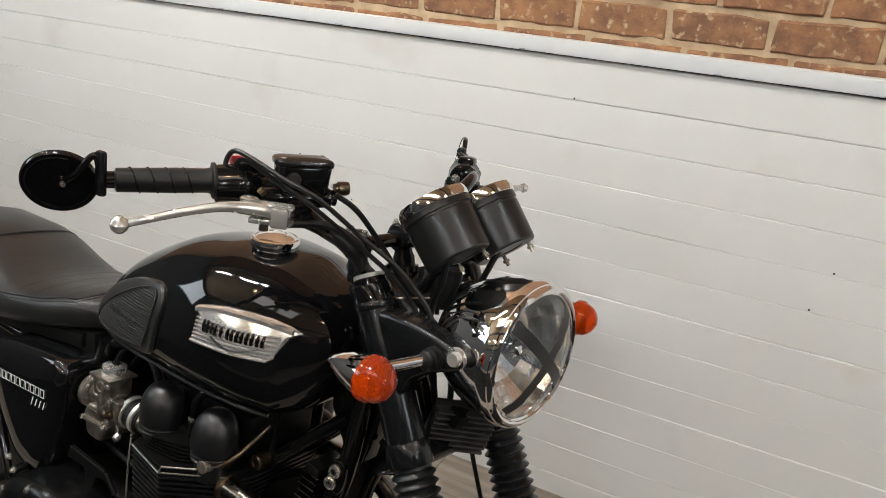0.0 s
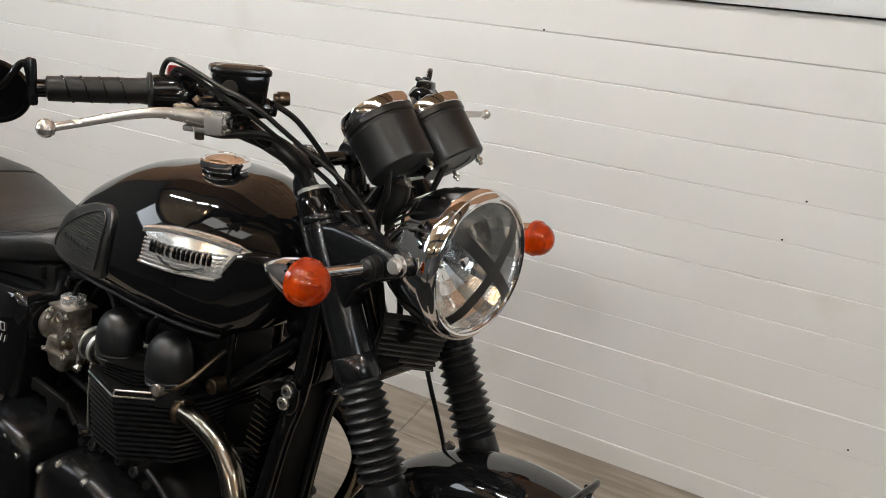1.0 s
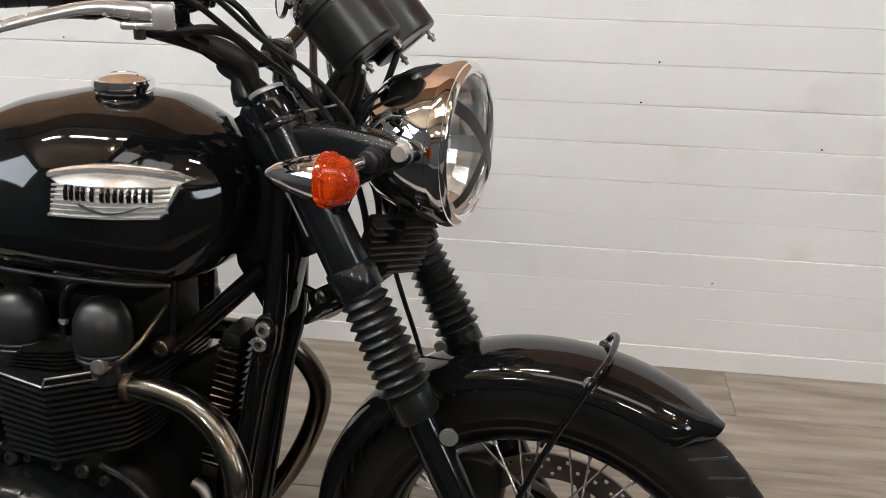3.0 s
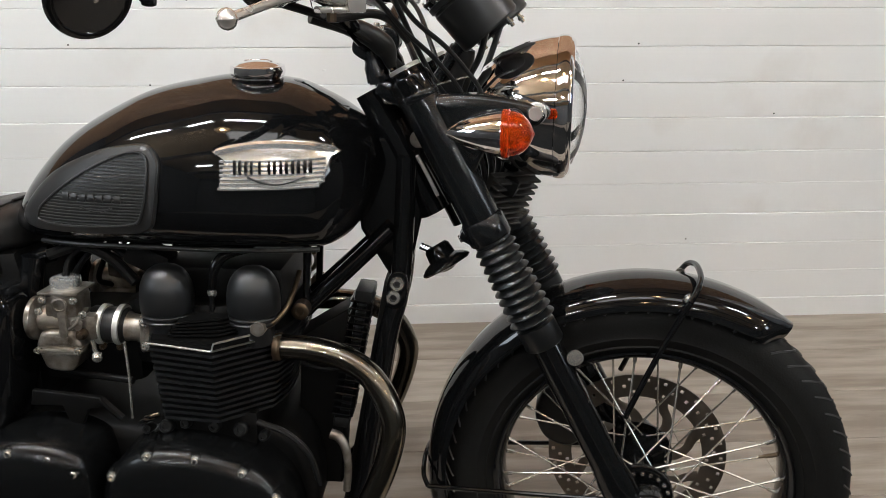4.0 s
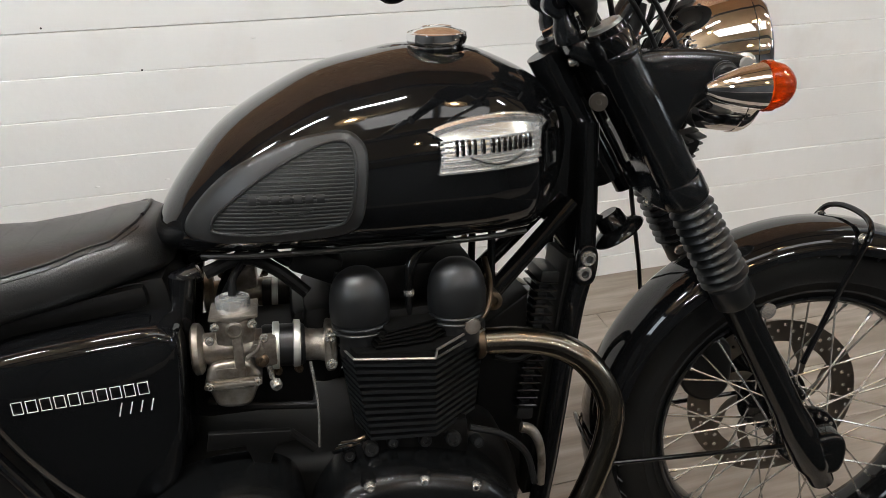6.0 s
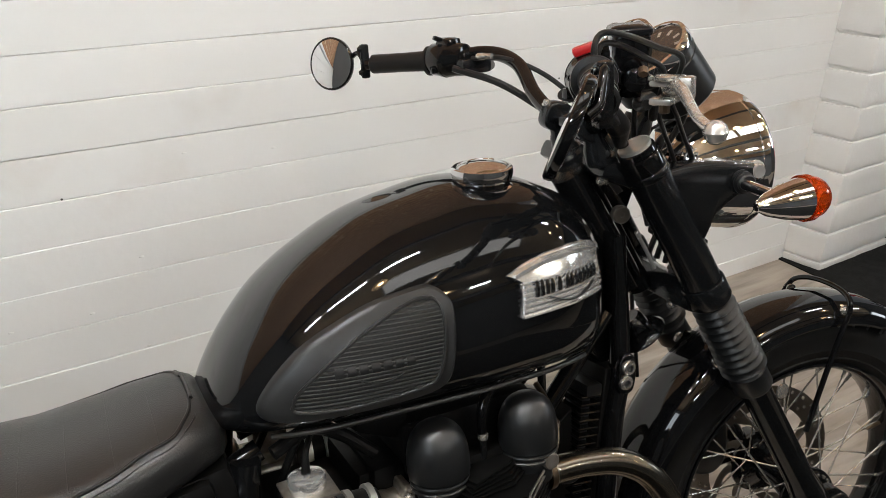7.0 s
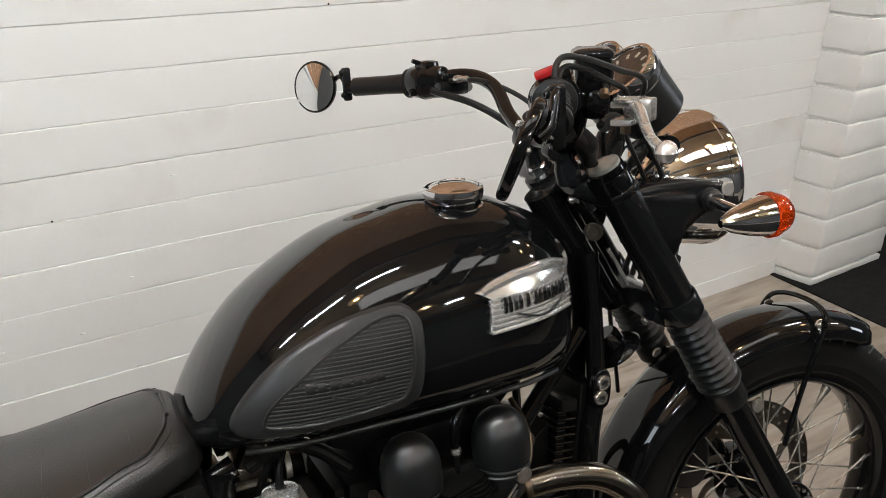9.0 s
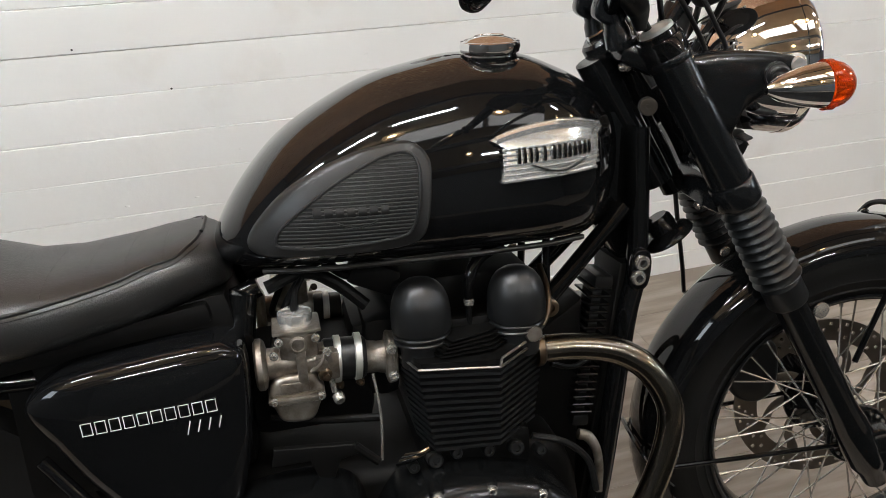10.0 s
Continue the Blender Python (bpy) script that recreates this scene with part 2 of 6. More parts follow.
def loft(rings, closed=True, caps=True):
    bm = bmesh.new()
    vs = [[bm.verts.new(p) for p in ring] for ring in rings]
    n = len(vs[0])
    for a, b in zip(vs, vs[1:]):
        for k in range(n if closed else n - 1):
            bm.faces.new((a[k], a[(k + 1) % n], b[(k + 1) % n], b[k]))
    if caps and closed:
        bm.faces.new(vs[0])
        bm.faces.new(vs[-1])
    return bm


def prism(outline, v0, v1, bevel=0.004, seg=3):
    """An outline in the (u, w) plane, thick from v0 to v1."""
    bm = bmesh.new()
    bottom = [bm.verts.new((u, v0, w)) for u, w in outline]
    face = bm.faces.new(bottom)
    made = bmesh.ops.extrude_face_region(bm, geom=[face])
    bmesh.ops.translate(bm, vec=(0, v1 - v0, 0), verts=[g for g in made["geom"] if isinstance(g, bmesh.types.BMVert)])
    if bevel:
        edges = [e for e in bm.edges if abs(e.verts[0].co.y - e.verts[1].co.y) < 1e-6]
        bmesh.ops.bevel(bm, geom=edges, offset=bevel, segments=seg, profile=0.5, affect="EDGES")
    return bm


def rounded(outline, steps=6):
    """A closed outline with smoothed corners."""
    pts = [Vector((u, 0, w)) for u, w in outline]
    n = len(pts)
    out = []
    for i in range(n):
        a, b, c, d = pts[i - 1], pts[i], pts[(i + 1) % n], pts[(i + 2) % n]
        for k in range(steps):
            t = k / steps
            q = 0.5 * (2 * b + (c - a) * t + (2 * a - 5 * b + 4 * c - d) * t * t + (3 * b - a - 3 * c + d) * t ** 3)
            out.append((q.x, q.z))
    return out


def bolt(at, direction, r=0.006, h=0.005):
    """A hex socket bolt head on a washer."""
    m = axis_matrix(at, direction)
    return lathe([(r * 1.45, -0.002), (r * 1.45, 0.001), (r, 0.0012), (r, h * 0.8), (r * 0.85, h), (r * 0.55, h), (r * 0.5, h * 0.5), (0, h * 0.5)], m, 14)

# ---- the room ----
FLOOR_Z, WALL_Y, TRIM_Z = 0.004, 2.0, 1.253
X0, X1, Y0, CEIL = -3.2, 6.0, -5.0, 3.3

floor = tagged(link("floor", box((X1 - X0 + 0.4, 8.0, 0.1), ((X0 + X1) / 2, -1.0, FLOOR_Z - 0.056), 0), SEAM), "grey-brown laminate floor of long planks", "floor", kind="structure")
wall_north = tagged(link("wall_north", box((7.2, 0.2, TRIM_Z + 0.02), (-1.4, WALL_Y + 0.116, TRIM_Z / 2 + 0.01), 0), SEAM), "white tongue and groove boards below old brick", "wall", kind="structure")
wall_recess = tagged(link("wall_recess", box((X1 - 2.2 + 0.2, 0.2, CEIL), (X1 / 2 + 1.2, WALL_Y + 0.16, CEIL / 2), 0), GREYWALL), "plain blue-grey painted wall beyond the pier", "wall", kind="structure")
east = join(box((0.2, 7.4, 2.1), (X1 + 0.1, -1.5, 1.05), 0), box((0.2, 7.4, 0.2), (X1 + 0.1, -1.5, CEIL - 0.1), 0), box((0.2, 2.65, 1.0), (X1 + 0.1, 0.875, 2.6), 0), box((0.2, 3.65, 1.0), (X1 + 0.1, -3.375, 2.6), 0))
wall_east = tagged(link("wall_east", east, SHOPWALL), "plain painted end wall with a high window", "wall", kind="structure")
wall_south = tagged(link("wall_south", box((X1 - X0 + 0.4, 0.2, CEIL), ((X0 + X1) / 2, Y0 - 0.1, CEIL / 2), 0), SHOPWALL), "plain painted wall behind the camera", "wall", kind="structure")
# west wall with the window's opening: below, above and both sides of it
west = join(box((0.2, 7.4, 1.75), (X0 - 0.1, -1.5, 0.875), 0), box((0.2, 7.4, 0.2), (X0 - 0.1, -1.5, CEIL - 0.1), 0), box((0.2, 7.4, 0.35), (X0 - 0.1, -1.5, 1.925), 0),
            box((0.2, 4.05, 1.0), (X0 - 0.1, -3.175, 2.6), 0), box((0.2, 2.05, 1.0), (X0 - 0.1, 1.175, 2.6), 0))
wall_west = tagged(link("wall_west", west, SHOPWALL), "plain wall with a wide high window", "wall", kind="structure")
window = tagged(link("window_1", box((0.012, 1.3, 1.0), (X0 - 0.1, -0.5, 2.6), 0), GLASS), "wide clear window pane high in the wall", "window", kind="structure")
window.visible_shadow = False
high_window = tagged(link("window_2", box((0.012, 1.1, 1.0), (X1 + 0.1, -1.0, 2.6), 0), GLASS), "small clear window high in the end wall", "window", kind="structure")
high_window.visible_shadow = False
ceiling = tagged(link("ceiling", box((X1 - X0 + 0.4, 8.0, 0.1), ((X0 + X1) / 2, -1.0, CEIL + 0.05), 0), CEILING), "dark brown painted showroom ceiling", "ceiling", kind="structure")

# thin cream patch, low on the face of the recess wall
low_patch = tagged(link("wall_recess_patch", box((0.66, 0.016, 0.36), (2.95, WALL_Y + 0.053, 0.18), 0.003), material("cream_patch_tone", (0.66, 0.58, 0.47), 0.6, spread=0.4, scale=4, bump=0.1, bump_scale=60)), "cream lower patch of the recess wall", "wall", kind="structure")
tagged(link("baseboard", box((X1 - 3.285, 0.018, 0.105), ((X1 + 3.285) / 2, WALL_Y + 0.052, 0.056), 0.003), material("slate_baseboard_paint", (0.20, 0.23, 0.26), 0.45, spread=0.4, scale=5)), "slate grey painted baseboard below the grey wall", "baseboard", kind="structure")

# cap rail between the boards and the brick
rail = box((7.1, 0.026, 0.035), (-1.4, WALL_Y + 0.001, TRIM_Z + 0.0215), 0.003)
trim = tagged(link("trim", rail, TRIMPAINT), "pale grey painted cap rail, chipped along its edge", "trim", kind="structure")

# pier of painted blocks: its plan, the flank splayed a little, and the mortar core just behind the faces
PIER = [(2.052, 2.15), (2.106, 1.851), (2.576, 1.861), (2.576, 2.15)]


def pier_course(inset, z0, z1, seed=None):
    """One course of the pier, with worn faces where a seed is given."""
    cx, cy = 2.33, 2.05
    plan = [(x + math.copysign(inset, cx - x), y + inset if y < cy else y) for x, y in PIER]
    bm = bmesh.new()
    low = bm.faces.new([bm.verts.new((x, y, z0)) for x, y in plan])
    made = bmesh.ops.extrude_face_region(bm, geom=[low])
    bmesh.ops.translate(bm, vec=(0, 0, z1 - z0), verts=[g for g in made["geom"] if isinstance(g, bmesh.types.BMVert)])
    if seed is not None:
        bmesh.ops.bevel(bm, geom=list(bm.edges), offset=0.006, segments=2, profile=0.6, affect="EDGES")
        bmesh.ops.subdivide_edges(bm, edges=[e for e in bm.edges if e.calc_length() > 0.2], cuts=9, use_grid_fill=True)
        bmesh.ops.subdivide_edges(bm, edges=[e for e in bm.edges if e.calc_length() > 0.08], cuts=3, use_grid_fill=True)
        for vert in bm.verts:
            vert.co += 0.0035 * noise.noise_vector(vert.co * 19 + Vector((seed * 3.1, seed, 0))) + 0.0015 * noise.noise_vector(vert.co * 70 + Vector((seed, 0, 0)))
    return bm


pier = tagged(link("wall_pier", pier_course(0.013, 0.0, CEIL), BLOCKPAINT), "white painted block pier with rough faces", "pier", kind="structure")

tagged(link("floor_mat", box((6.4, 3.6, 0.006), (-1.18, -1.32, FLOOR_Z + 0.002), 0.002), MAT_RUBBER), "long black rubber floor mat along the aisle", "mat")
mat_sheet = tagged(link("floor_mat", box((3.6, 3.0, 0.006), (3.86, 0.52, FLOOR_Z + 0.002), 0.002), MAT_RUBBER), "black ribbed rubber floor mat beside the pier", "mat")

# ---- ceiling lamps, seen only as reflections ----


def strip_light(x, y, length, along_x=True):
    root = new("strip_light")
    root.matrix_world = pose(x, y, CEIL - 0.25, 0, 0, 0 if along_x else 90)
    part("housing", box((length, 0.09, 0.05), (0, 0, 0.03), 0.006), BEAM, root)
    for dx in (-0.2, 0.2):
        part("hanger", tube([(dx, 0, 0.05), (dx, 0, 0.25)], 0.004, 6, smooth=False), BEAM, root)
    part("tube", tube([(-length / 2 + 0.03, 0, -0.012), (length / 2 - 0.03, 0, -0.012)], 0.016, 12, smooth=False), STRIP, root)
    tagged(root, "ceiling strip light with one bright white tube", "strip light", "strip lights on the ceiling")
    return root


def warm_lamp(x, y):
    root = new("ceiling_lamp")
    root.matrix_world = pose(x, y, CEIL - 0.5)
    part("shade", lathe([(0.02, 0.16), (0.03, 0.13), (0.11, 0.02), (0.13, -0.02), (0.125, -0.02), (0.1, 0.02), (0.02, 0.12)], None, 24), BEAM, root)
    part("cord", tube([(0, 0, 0.15), (0, 0, 0.5)], 0.006, 8, smooth=False), BEAM, root)
    part("bulb", lathe([(0, -0.02), (0.03, -0.012), (0.045, 0.02), (0.03, 0.06), (0.015, 0.1)], None, 20), WARMLAMP, root)
    tagged(root, "dark dome ceiling lamp with a warm bulb", "ceiling lamp", "warm lamps on the ceiling")
    return root


for x in (-0.1, 1.2):
    panel_light = new("light_panel")
    panel_light.matrix_world = pose(x, -0.2, CEIL - 0.03)
    part("panel_rim", join(box((1.22, 0.03, 0.05), (0, 0.3, 0), 0.004), box((1.22, 0.03, 0.05), (0, -0.3, 0), 0.004), box((0.03, 0.57, 0.05), (0.595, 0, 0), 0.004), box((0.03, 0.57, 0.05), (-0.595, 0, 0), 0.004)), TRIMPAINT, panel_light)
    part("diffuser", box((1.158, 0.568, 0.01), (0, 0, 0), 0), DIFFUSER, panel_light)
    tagged(panel_light, "flat white light panel in the ceiling", "light panel", "light panels in the ceiling")
for x, y in ((-1.9, 0.72), (-1.1, 0.72), (-0.3, 0.72), (2.4, 0.72), (4.4, 0.1), (-1.8, -2.2), (0.8, -2.2), (3.4, -2.2)):
    strip_light(x, y, 0.6)
for x, y in ((-0.6, 0.35), (0.65, 0.35), (2.4, 0.3), (0.1, -1.6), (2.6, -1.6), (3.6, 0.9)):
    warm_lamp(x, y)
for y in (-3.4, -1.2, 1.15):
    tagged(link("ceiling_beam", box((X1 - X0, 0.12, 0.2), ((X0 + X1) / 2, y, CEIL - 0.1), 0.01), BEAM), "dark steel beam below the ceiling", "beam", "beams below the ceiling")

# ---- the motorcycle ----
LEAN, YAW, STEERING, RAKE = 13.0, -5.0, -9.0, 27.1
BIKE = pose(-0.0139, 0.9574, 0.015, 0, 0, YAW) @ pose(0, 0, 0, -LEAN, 0, 0)
AXIS = Vector((-math.sin(radians(28)), 0, math.cos(radians(28))))
HEAD = Vector((0.2, 0, 1.017))
STEER = Matrix.Translation(HEAD) @ Matrix.Rotation(radians(STEERING), 4, AXIS) @ Matrix.Translation(-HEAD)

MIDDLE = Vector((0.4, 0, 0.7))
FRONT = STEER @ Matrix.Translation(MIDDLE + Vector((0.0046, 0.0247, -0.0043))) @ pose(0, 0, 0, -1.4, -1.35, -0.22) @ Matrix.Translation(-MIDDLE)

bike = new("motorcycle")
bike.matrix_world = BIKE
tagged(bike, "black and chrome roadster motorcycle leaning on its stand", "motorcycle")

# fuel tank: crest, sill and half width along its length
TOP = [(-0.394, 0.801), (-0.375, 0.837), (-0.34, 0.885), (-0.293, 0.932), (-0.234, 0.969), (-0.163, 1.001), (-0.106, 1.014), (-0.036, 1.024), (0.043, 1.018), (0.097, 0.998), (0.142, 0.973), (0.174, 0.943), (0.192, 0.903)]
SILL = [(-0.394, 0.790), (-0.376, 0.778), (-0.345, 0.772), (-0.25, 0.770), (0.1, 0.768), (0.135, 0.782), (0.165, 0.82), (0.185, 0.865), (0.192, 0.885)]
WIDE = [(-0.394, 0.05), (-0.378, 0.08), (-0.335, 0.119), (-0.25, 0.153), (-0.15, 0.167), (-0.05, 0.175), (0.03, 0.171), (0.1, 0.149), (0.15, 0.098), (0.18, 0.052), (0.192, 0.018)]


def gentle(rows, u):
    """A smooth value through rows of (place, value), with no overshoot."""
    xs, ys = [r[0] for r in rows], [r[1] for r in rows]
    u = min(max(u, xs[0]), xs[-1])
    i = min(max(k for k in range(len(xs)) if xs[k] <= u), len(xs) - 2)
    slopes = [(d - c) / (b - a) for a, b, c, d in zip(xs, xs[1:], ys, ys[1:])]

    def tangent(k):
        if k in (0, len(xs) - 1):
            return slopes[min(k, len(slopes) - 1)]
        p, q = slopes[k - 1], slopes[k]
        return 0.0 if p * q <= 0 else 2 * p * q / (p + q)
    h = xs[i + 1] - xs[i]
    t = (u - xs[i]) / h
    return (2 * t ** 3 - 3 * t * t + 1) * ys[i] + (t ** 3 - 2 * t * t + t) * h * tangent(i) + (3 * t * t - 2 * t ** 3) * ys[i + 1] + (t ** 3 - t * t) * h * tangent(i + 1)


def tank_section(u):
    top, bot = gentle(TOP, u), gentle(SILL, u)
    return top, bot, gentle(WIDE, u), bot + (top - bot) * 0.31


def tank_mesh():
    """Teardrop tank: rounded top, fuller at the front, pinched at the knees."""
    rings = []
    for i in range(65):
        u = -0.394 + 0.586 * (0.5 - 0.5 * math.cos(math.pi * i / 64))
        top, bot, half, mid = tank_section(u)
        ring = []
        for a in range(72):
            c, s = math.cos(2 * math.pi * a / 72), math.sin(2 * math.pi * a / 72)
            v = half * math.copysign(abs(c) ** (0.83 if s > 0 else 0.385), c)
            w = mid + (top - mid) * abs(s) ** 0.946 if s >= 0 else mid - (mid - bot) * abs(s) ** 0.9
            ring.append((u, v, w))
        rings.append(ring)
    return loft(rings)


def tank_side(u, w):
    """The right flank's v at a place on the tank."""
    top, bot, half, mid = tank_section(u)
    if w >= mid:
        s, p = min(1, (w - mid) / (top - mid)) ** (1 / 0.946), 0.83
    else:
        s, p = min(1, (mid - w) / (mid - bot)) ** (1 / 0.9), 0.385
    return -half * math.sqrt(max(0, 1 - s * s)) ** p


def on_tank(outline, lift0, lift1, cut=10):
    """A plate that follows the right flank of the tank."""
    cu = sum(u for u, _ in outline) / len(outline)
    cw = sum(w for _, w in outline) / len(outline)
    bm = bmesh.new()
    layers = []
    for lift, shrink in ((lift0, 1.0), (lift1 * 0.7 + lift0 * 0.3, 0.995), (lift1, 0.965)):
        layers.append([bm.verts.new((cu + (u - cu) * shrink, tank_side(cu + (u - cu) * shrink, cw + (w - cw) * shrink) - lift, cw + (w - cw) * shrink)) for u, w in outline])
    for k in range(1, cut):
        f = 0.965 * (1 - k / cut)
        layers.append([bm.verts.new((cu + (u - cu) * f, tank_side(cu + (u - cu) * f, cw + (w - cw) * f) - lift1, cw + (w - cw) * f)) for u, w in outline])
    n = len(outline)
    for a, b in zip(layers, layers[1:]):
        for i in range(n):
            bm.faces.new((a[i], a[(i + 1) % n], b[(i + 1) % n], b[i]))
    bm.faces.new(layers[-1])
    return bm


tank = part("fuel_tank", tank_mesh(), GLOSS, bike, "gloss black teardrop fuel tank")
PAD = [(-0.345, 0.814), (-0.326, 0.847), (-0.282, 0.886), (-0.217, 0.916), (-0.169, 0.927), (-0.137, 0.929), (-0.118, 0.913), (-0.115, 0.889), (-0.123, 0.831), (-0.137, 0.806), (-0.178, 0.797), (-0.259, 0.796), (-0.323, 0.798)]
RIB = [(-0.309, 0.822), (-0.294, 0.842), (-0.234, 0.885), (-0.168, 0.916), (-0.135, 0.913), (-0.132, 0.874), (-0.143, 0.829), (-0.164, 0.815), (-0.241, 0.809), (-0.302, 0.812)]
pad = part("knee_pad", on_tank(rounded(PAD), -0.002, 0.008), PADEDGE, tank, "black rubber knee pad with a ribbed panel")
cap = part("filler_cap", lathe([(0.034, -0.02), (0.034, -0.004), (0.03, -0.002), (0.03, 0.004), (0.0335, 0.006), (0.0345, 0.012), (0.0335, 0.0175), (0.031, 0.0185), (0.028, 0.0178), (0.024, 0.0205), (0.013, 0.0235), (0, 0.0245)], pose(0, -0.045, 1.017, 6, 0, 0) @ Matrix.Diagonal((1.2, 1.2, 1.15, 1)), 40), CHROME, tank, "chrome screw filler cap")
BADGE = [(-0.040, 0.922), (-0.014, 0.9315), (0.02, 0.9375), (0.06, 0.9395), (0.095, 0.936), (0.118, 0.929), (0.135, 0.919), (0.123, 0.913), (0.117, 0.894), (0.109, 0.874), (0.06, 0.870), (0.01, 0.869), (-0.030, 0.870), (-0.025, 0.89), (-0.022, 0.911)]
badge = part("tank_badge", on_tank(BADGE, -0.002, 0.006, 4), POLISHED, tank, "chrome tank badge with dark raised marks", sharp=20)

# seat


SEAT = [(-0.374, 0.785, 0.752, 0.06), (-0.382, 0.803, 0.748, 0.082), (-0.392, 0.813, 0.745, 0.095), (-0.406, 0.819, 0.742, 0.104), (-0.425, 0.8185, 0.737, 0.113), (-0.46, 0.813, 0.728, 0.126), (-0.5, 0.805, 0.719, 0.135), (-0.58, 0.795, 0.704, 0.145),
        (-0.64, 0.797, 0.694, 0.148), (-0.70, 0.818, 0.69, 0.147), (-0.76, 0.843, 0.69, 0.146), (-0.82, 0.857, 0.70, 0.142), (-0.95, 0.86, 0.72, 0.13), (-1.03, 0.848, 0.74, 0.1), (-1.05, 0.81, 0.77, 0.06)]


def seat_at(u):
    us = [-r[0] for r in SEAT]
    return [float(np.interp(-u, us, [r[k] for r in SEAT])) for k in (1, 2, 3)]


def seat_side(u, w):
    """Half width of the seat at a place on its flank."""
    top, bot, half = seat_at(u)
    mid = (top + bot) / 2
    q = min(1.0, abs(w - mid) / (top - mid)) ** (1 / (0.75 if w > mid else 0.6))
    return half * math.sqrt(max(0.0, 1 - q * q)) ** (0.74 if w > mid else 0.5)


def seat_mesh():
    rings = []
    for u, top, bot, half in SEAT:
        ring = []
        for a in range(48):
            c, s = math.cos(2 * math.pi * a / 48), math.sin(2 * math.pi * a / 48)
            mid = (top + bot) / 2
            ring.append((u, half * math.copysign(abs(c) ** (0.74 if s > 0 else 0.5), c), mid + (top - mid) * math.copysign(abs(s) ** (0.75 if s > 0 else 0.6), s)))
        rings.append(ring)
    return loft(rings)


seat = part("seat", seat_mesh(), LEATHER, bike, "black stitched vinyl seat")
# block added below the seat so that no bright wall shows through
part("undertray", box((0.26, 0.2, 0.10), (-0.50, 0, 0.685), 0.02, pose(0, 0, 0, 0, -8, 0)), DARK, bike, "plain black block filling the gap below the seat")
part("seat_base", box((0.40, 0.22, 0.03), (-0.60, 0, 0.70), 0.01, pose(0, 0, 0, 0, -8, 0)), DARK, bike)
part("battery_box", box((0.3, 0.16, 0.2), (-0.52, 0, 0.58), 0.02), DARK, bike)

# side cover
COVER = [(-0.565, 0.690), (-0.486, 0.700), (-0.407, 0.706), (-0.377, 0.700), (-0.363, 0.675), (-0.365, 0.603), (-0.377, 0.53), (-0.396, 0.478), (-0.441, 0.453), (-0.50, 0.46), (-0.56, 0.53), (-0.60, 0.60), (-0.625, 0.65), (-0.605, 0.676)]
# engine


CASE_FRONT = [(-0.222, 0.4), (-0.208, 0.442), (-0.178, 0.472), (-0.136, 0.485), (-0.074, 0.484), (-0.002, 0.464), (0.04, 0.432), (0.066, 0.386), (0.072, 0.314), (0.04, 0.234), (-0.03, 0.194), (-0.12, 0.189), (-0.19, 0.234), (-0.224, 0.314)]
CASE_REAR = [(-0.450, 0.428), (-0.428, 0.463), (-0.38, 0.488), (-0.309, 0.496), (-0.255, 0.482), (-0.232, 0.45), (-0.228, 0.39), (-0.236, 0.30), (-0.29, 0.225), (-0.37, 0.21), (-0.44, 0.26), (-0.465, 0.35)]
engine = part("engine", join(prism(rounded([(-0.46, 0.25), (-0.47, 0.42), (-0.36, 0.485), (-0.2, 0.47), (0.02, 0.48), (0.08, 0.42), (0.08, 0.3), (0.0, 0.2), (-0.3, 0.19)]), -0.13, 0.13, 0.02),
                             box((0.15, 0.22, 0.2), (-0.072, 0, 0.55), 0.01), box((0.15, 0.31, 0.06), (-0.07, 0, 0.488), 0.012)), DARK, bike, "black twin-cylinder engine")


def bulged(outline, v0, v1, steps=7):
    """A casing cover: a straight edge, then a broad rounded face."""
    cu, cw = sum(p[0] for p in outline) / len(outline), sum(p[1] for p in outline) / len(outline)
    rings = []
    for f, h in ((1.0, 0.0), (1.0, 0.70), (0.99, 0.78), (0.965, 0.85), (0.91, 0.91), (0.8, 0.96), (0.55, 1.0), (0.2, 1.015), (0.02, 1.015)):
        rings.append([(cu + (u - cu) * f, v0 + (v1 - v0) * h, cw + (w - cw) * f) for u, w in outline])
    return loft(rings)


side_cover = part("side_cover", bulged(rounded(COVER), -0.09, -0.176), GLOSS, bike, "gloss black side cover")
left_cover = part("side_cover", bulged(rounded(COVER), 0.09, 0.176), GLOSS, bike)
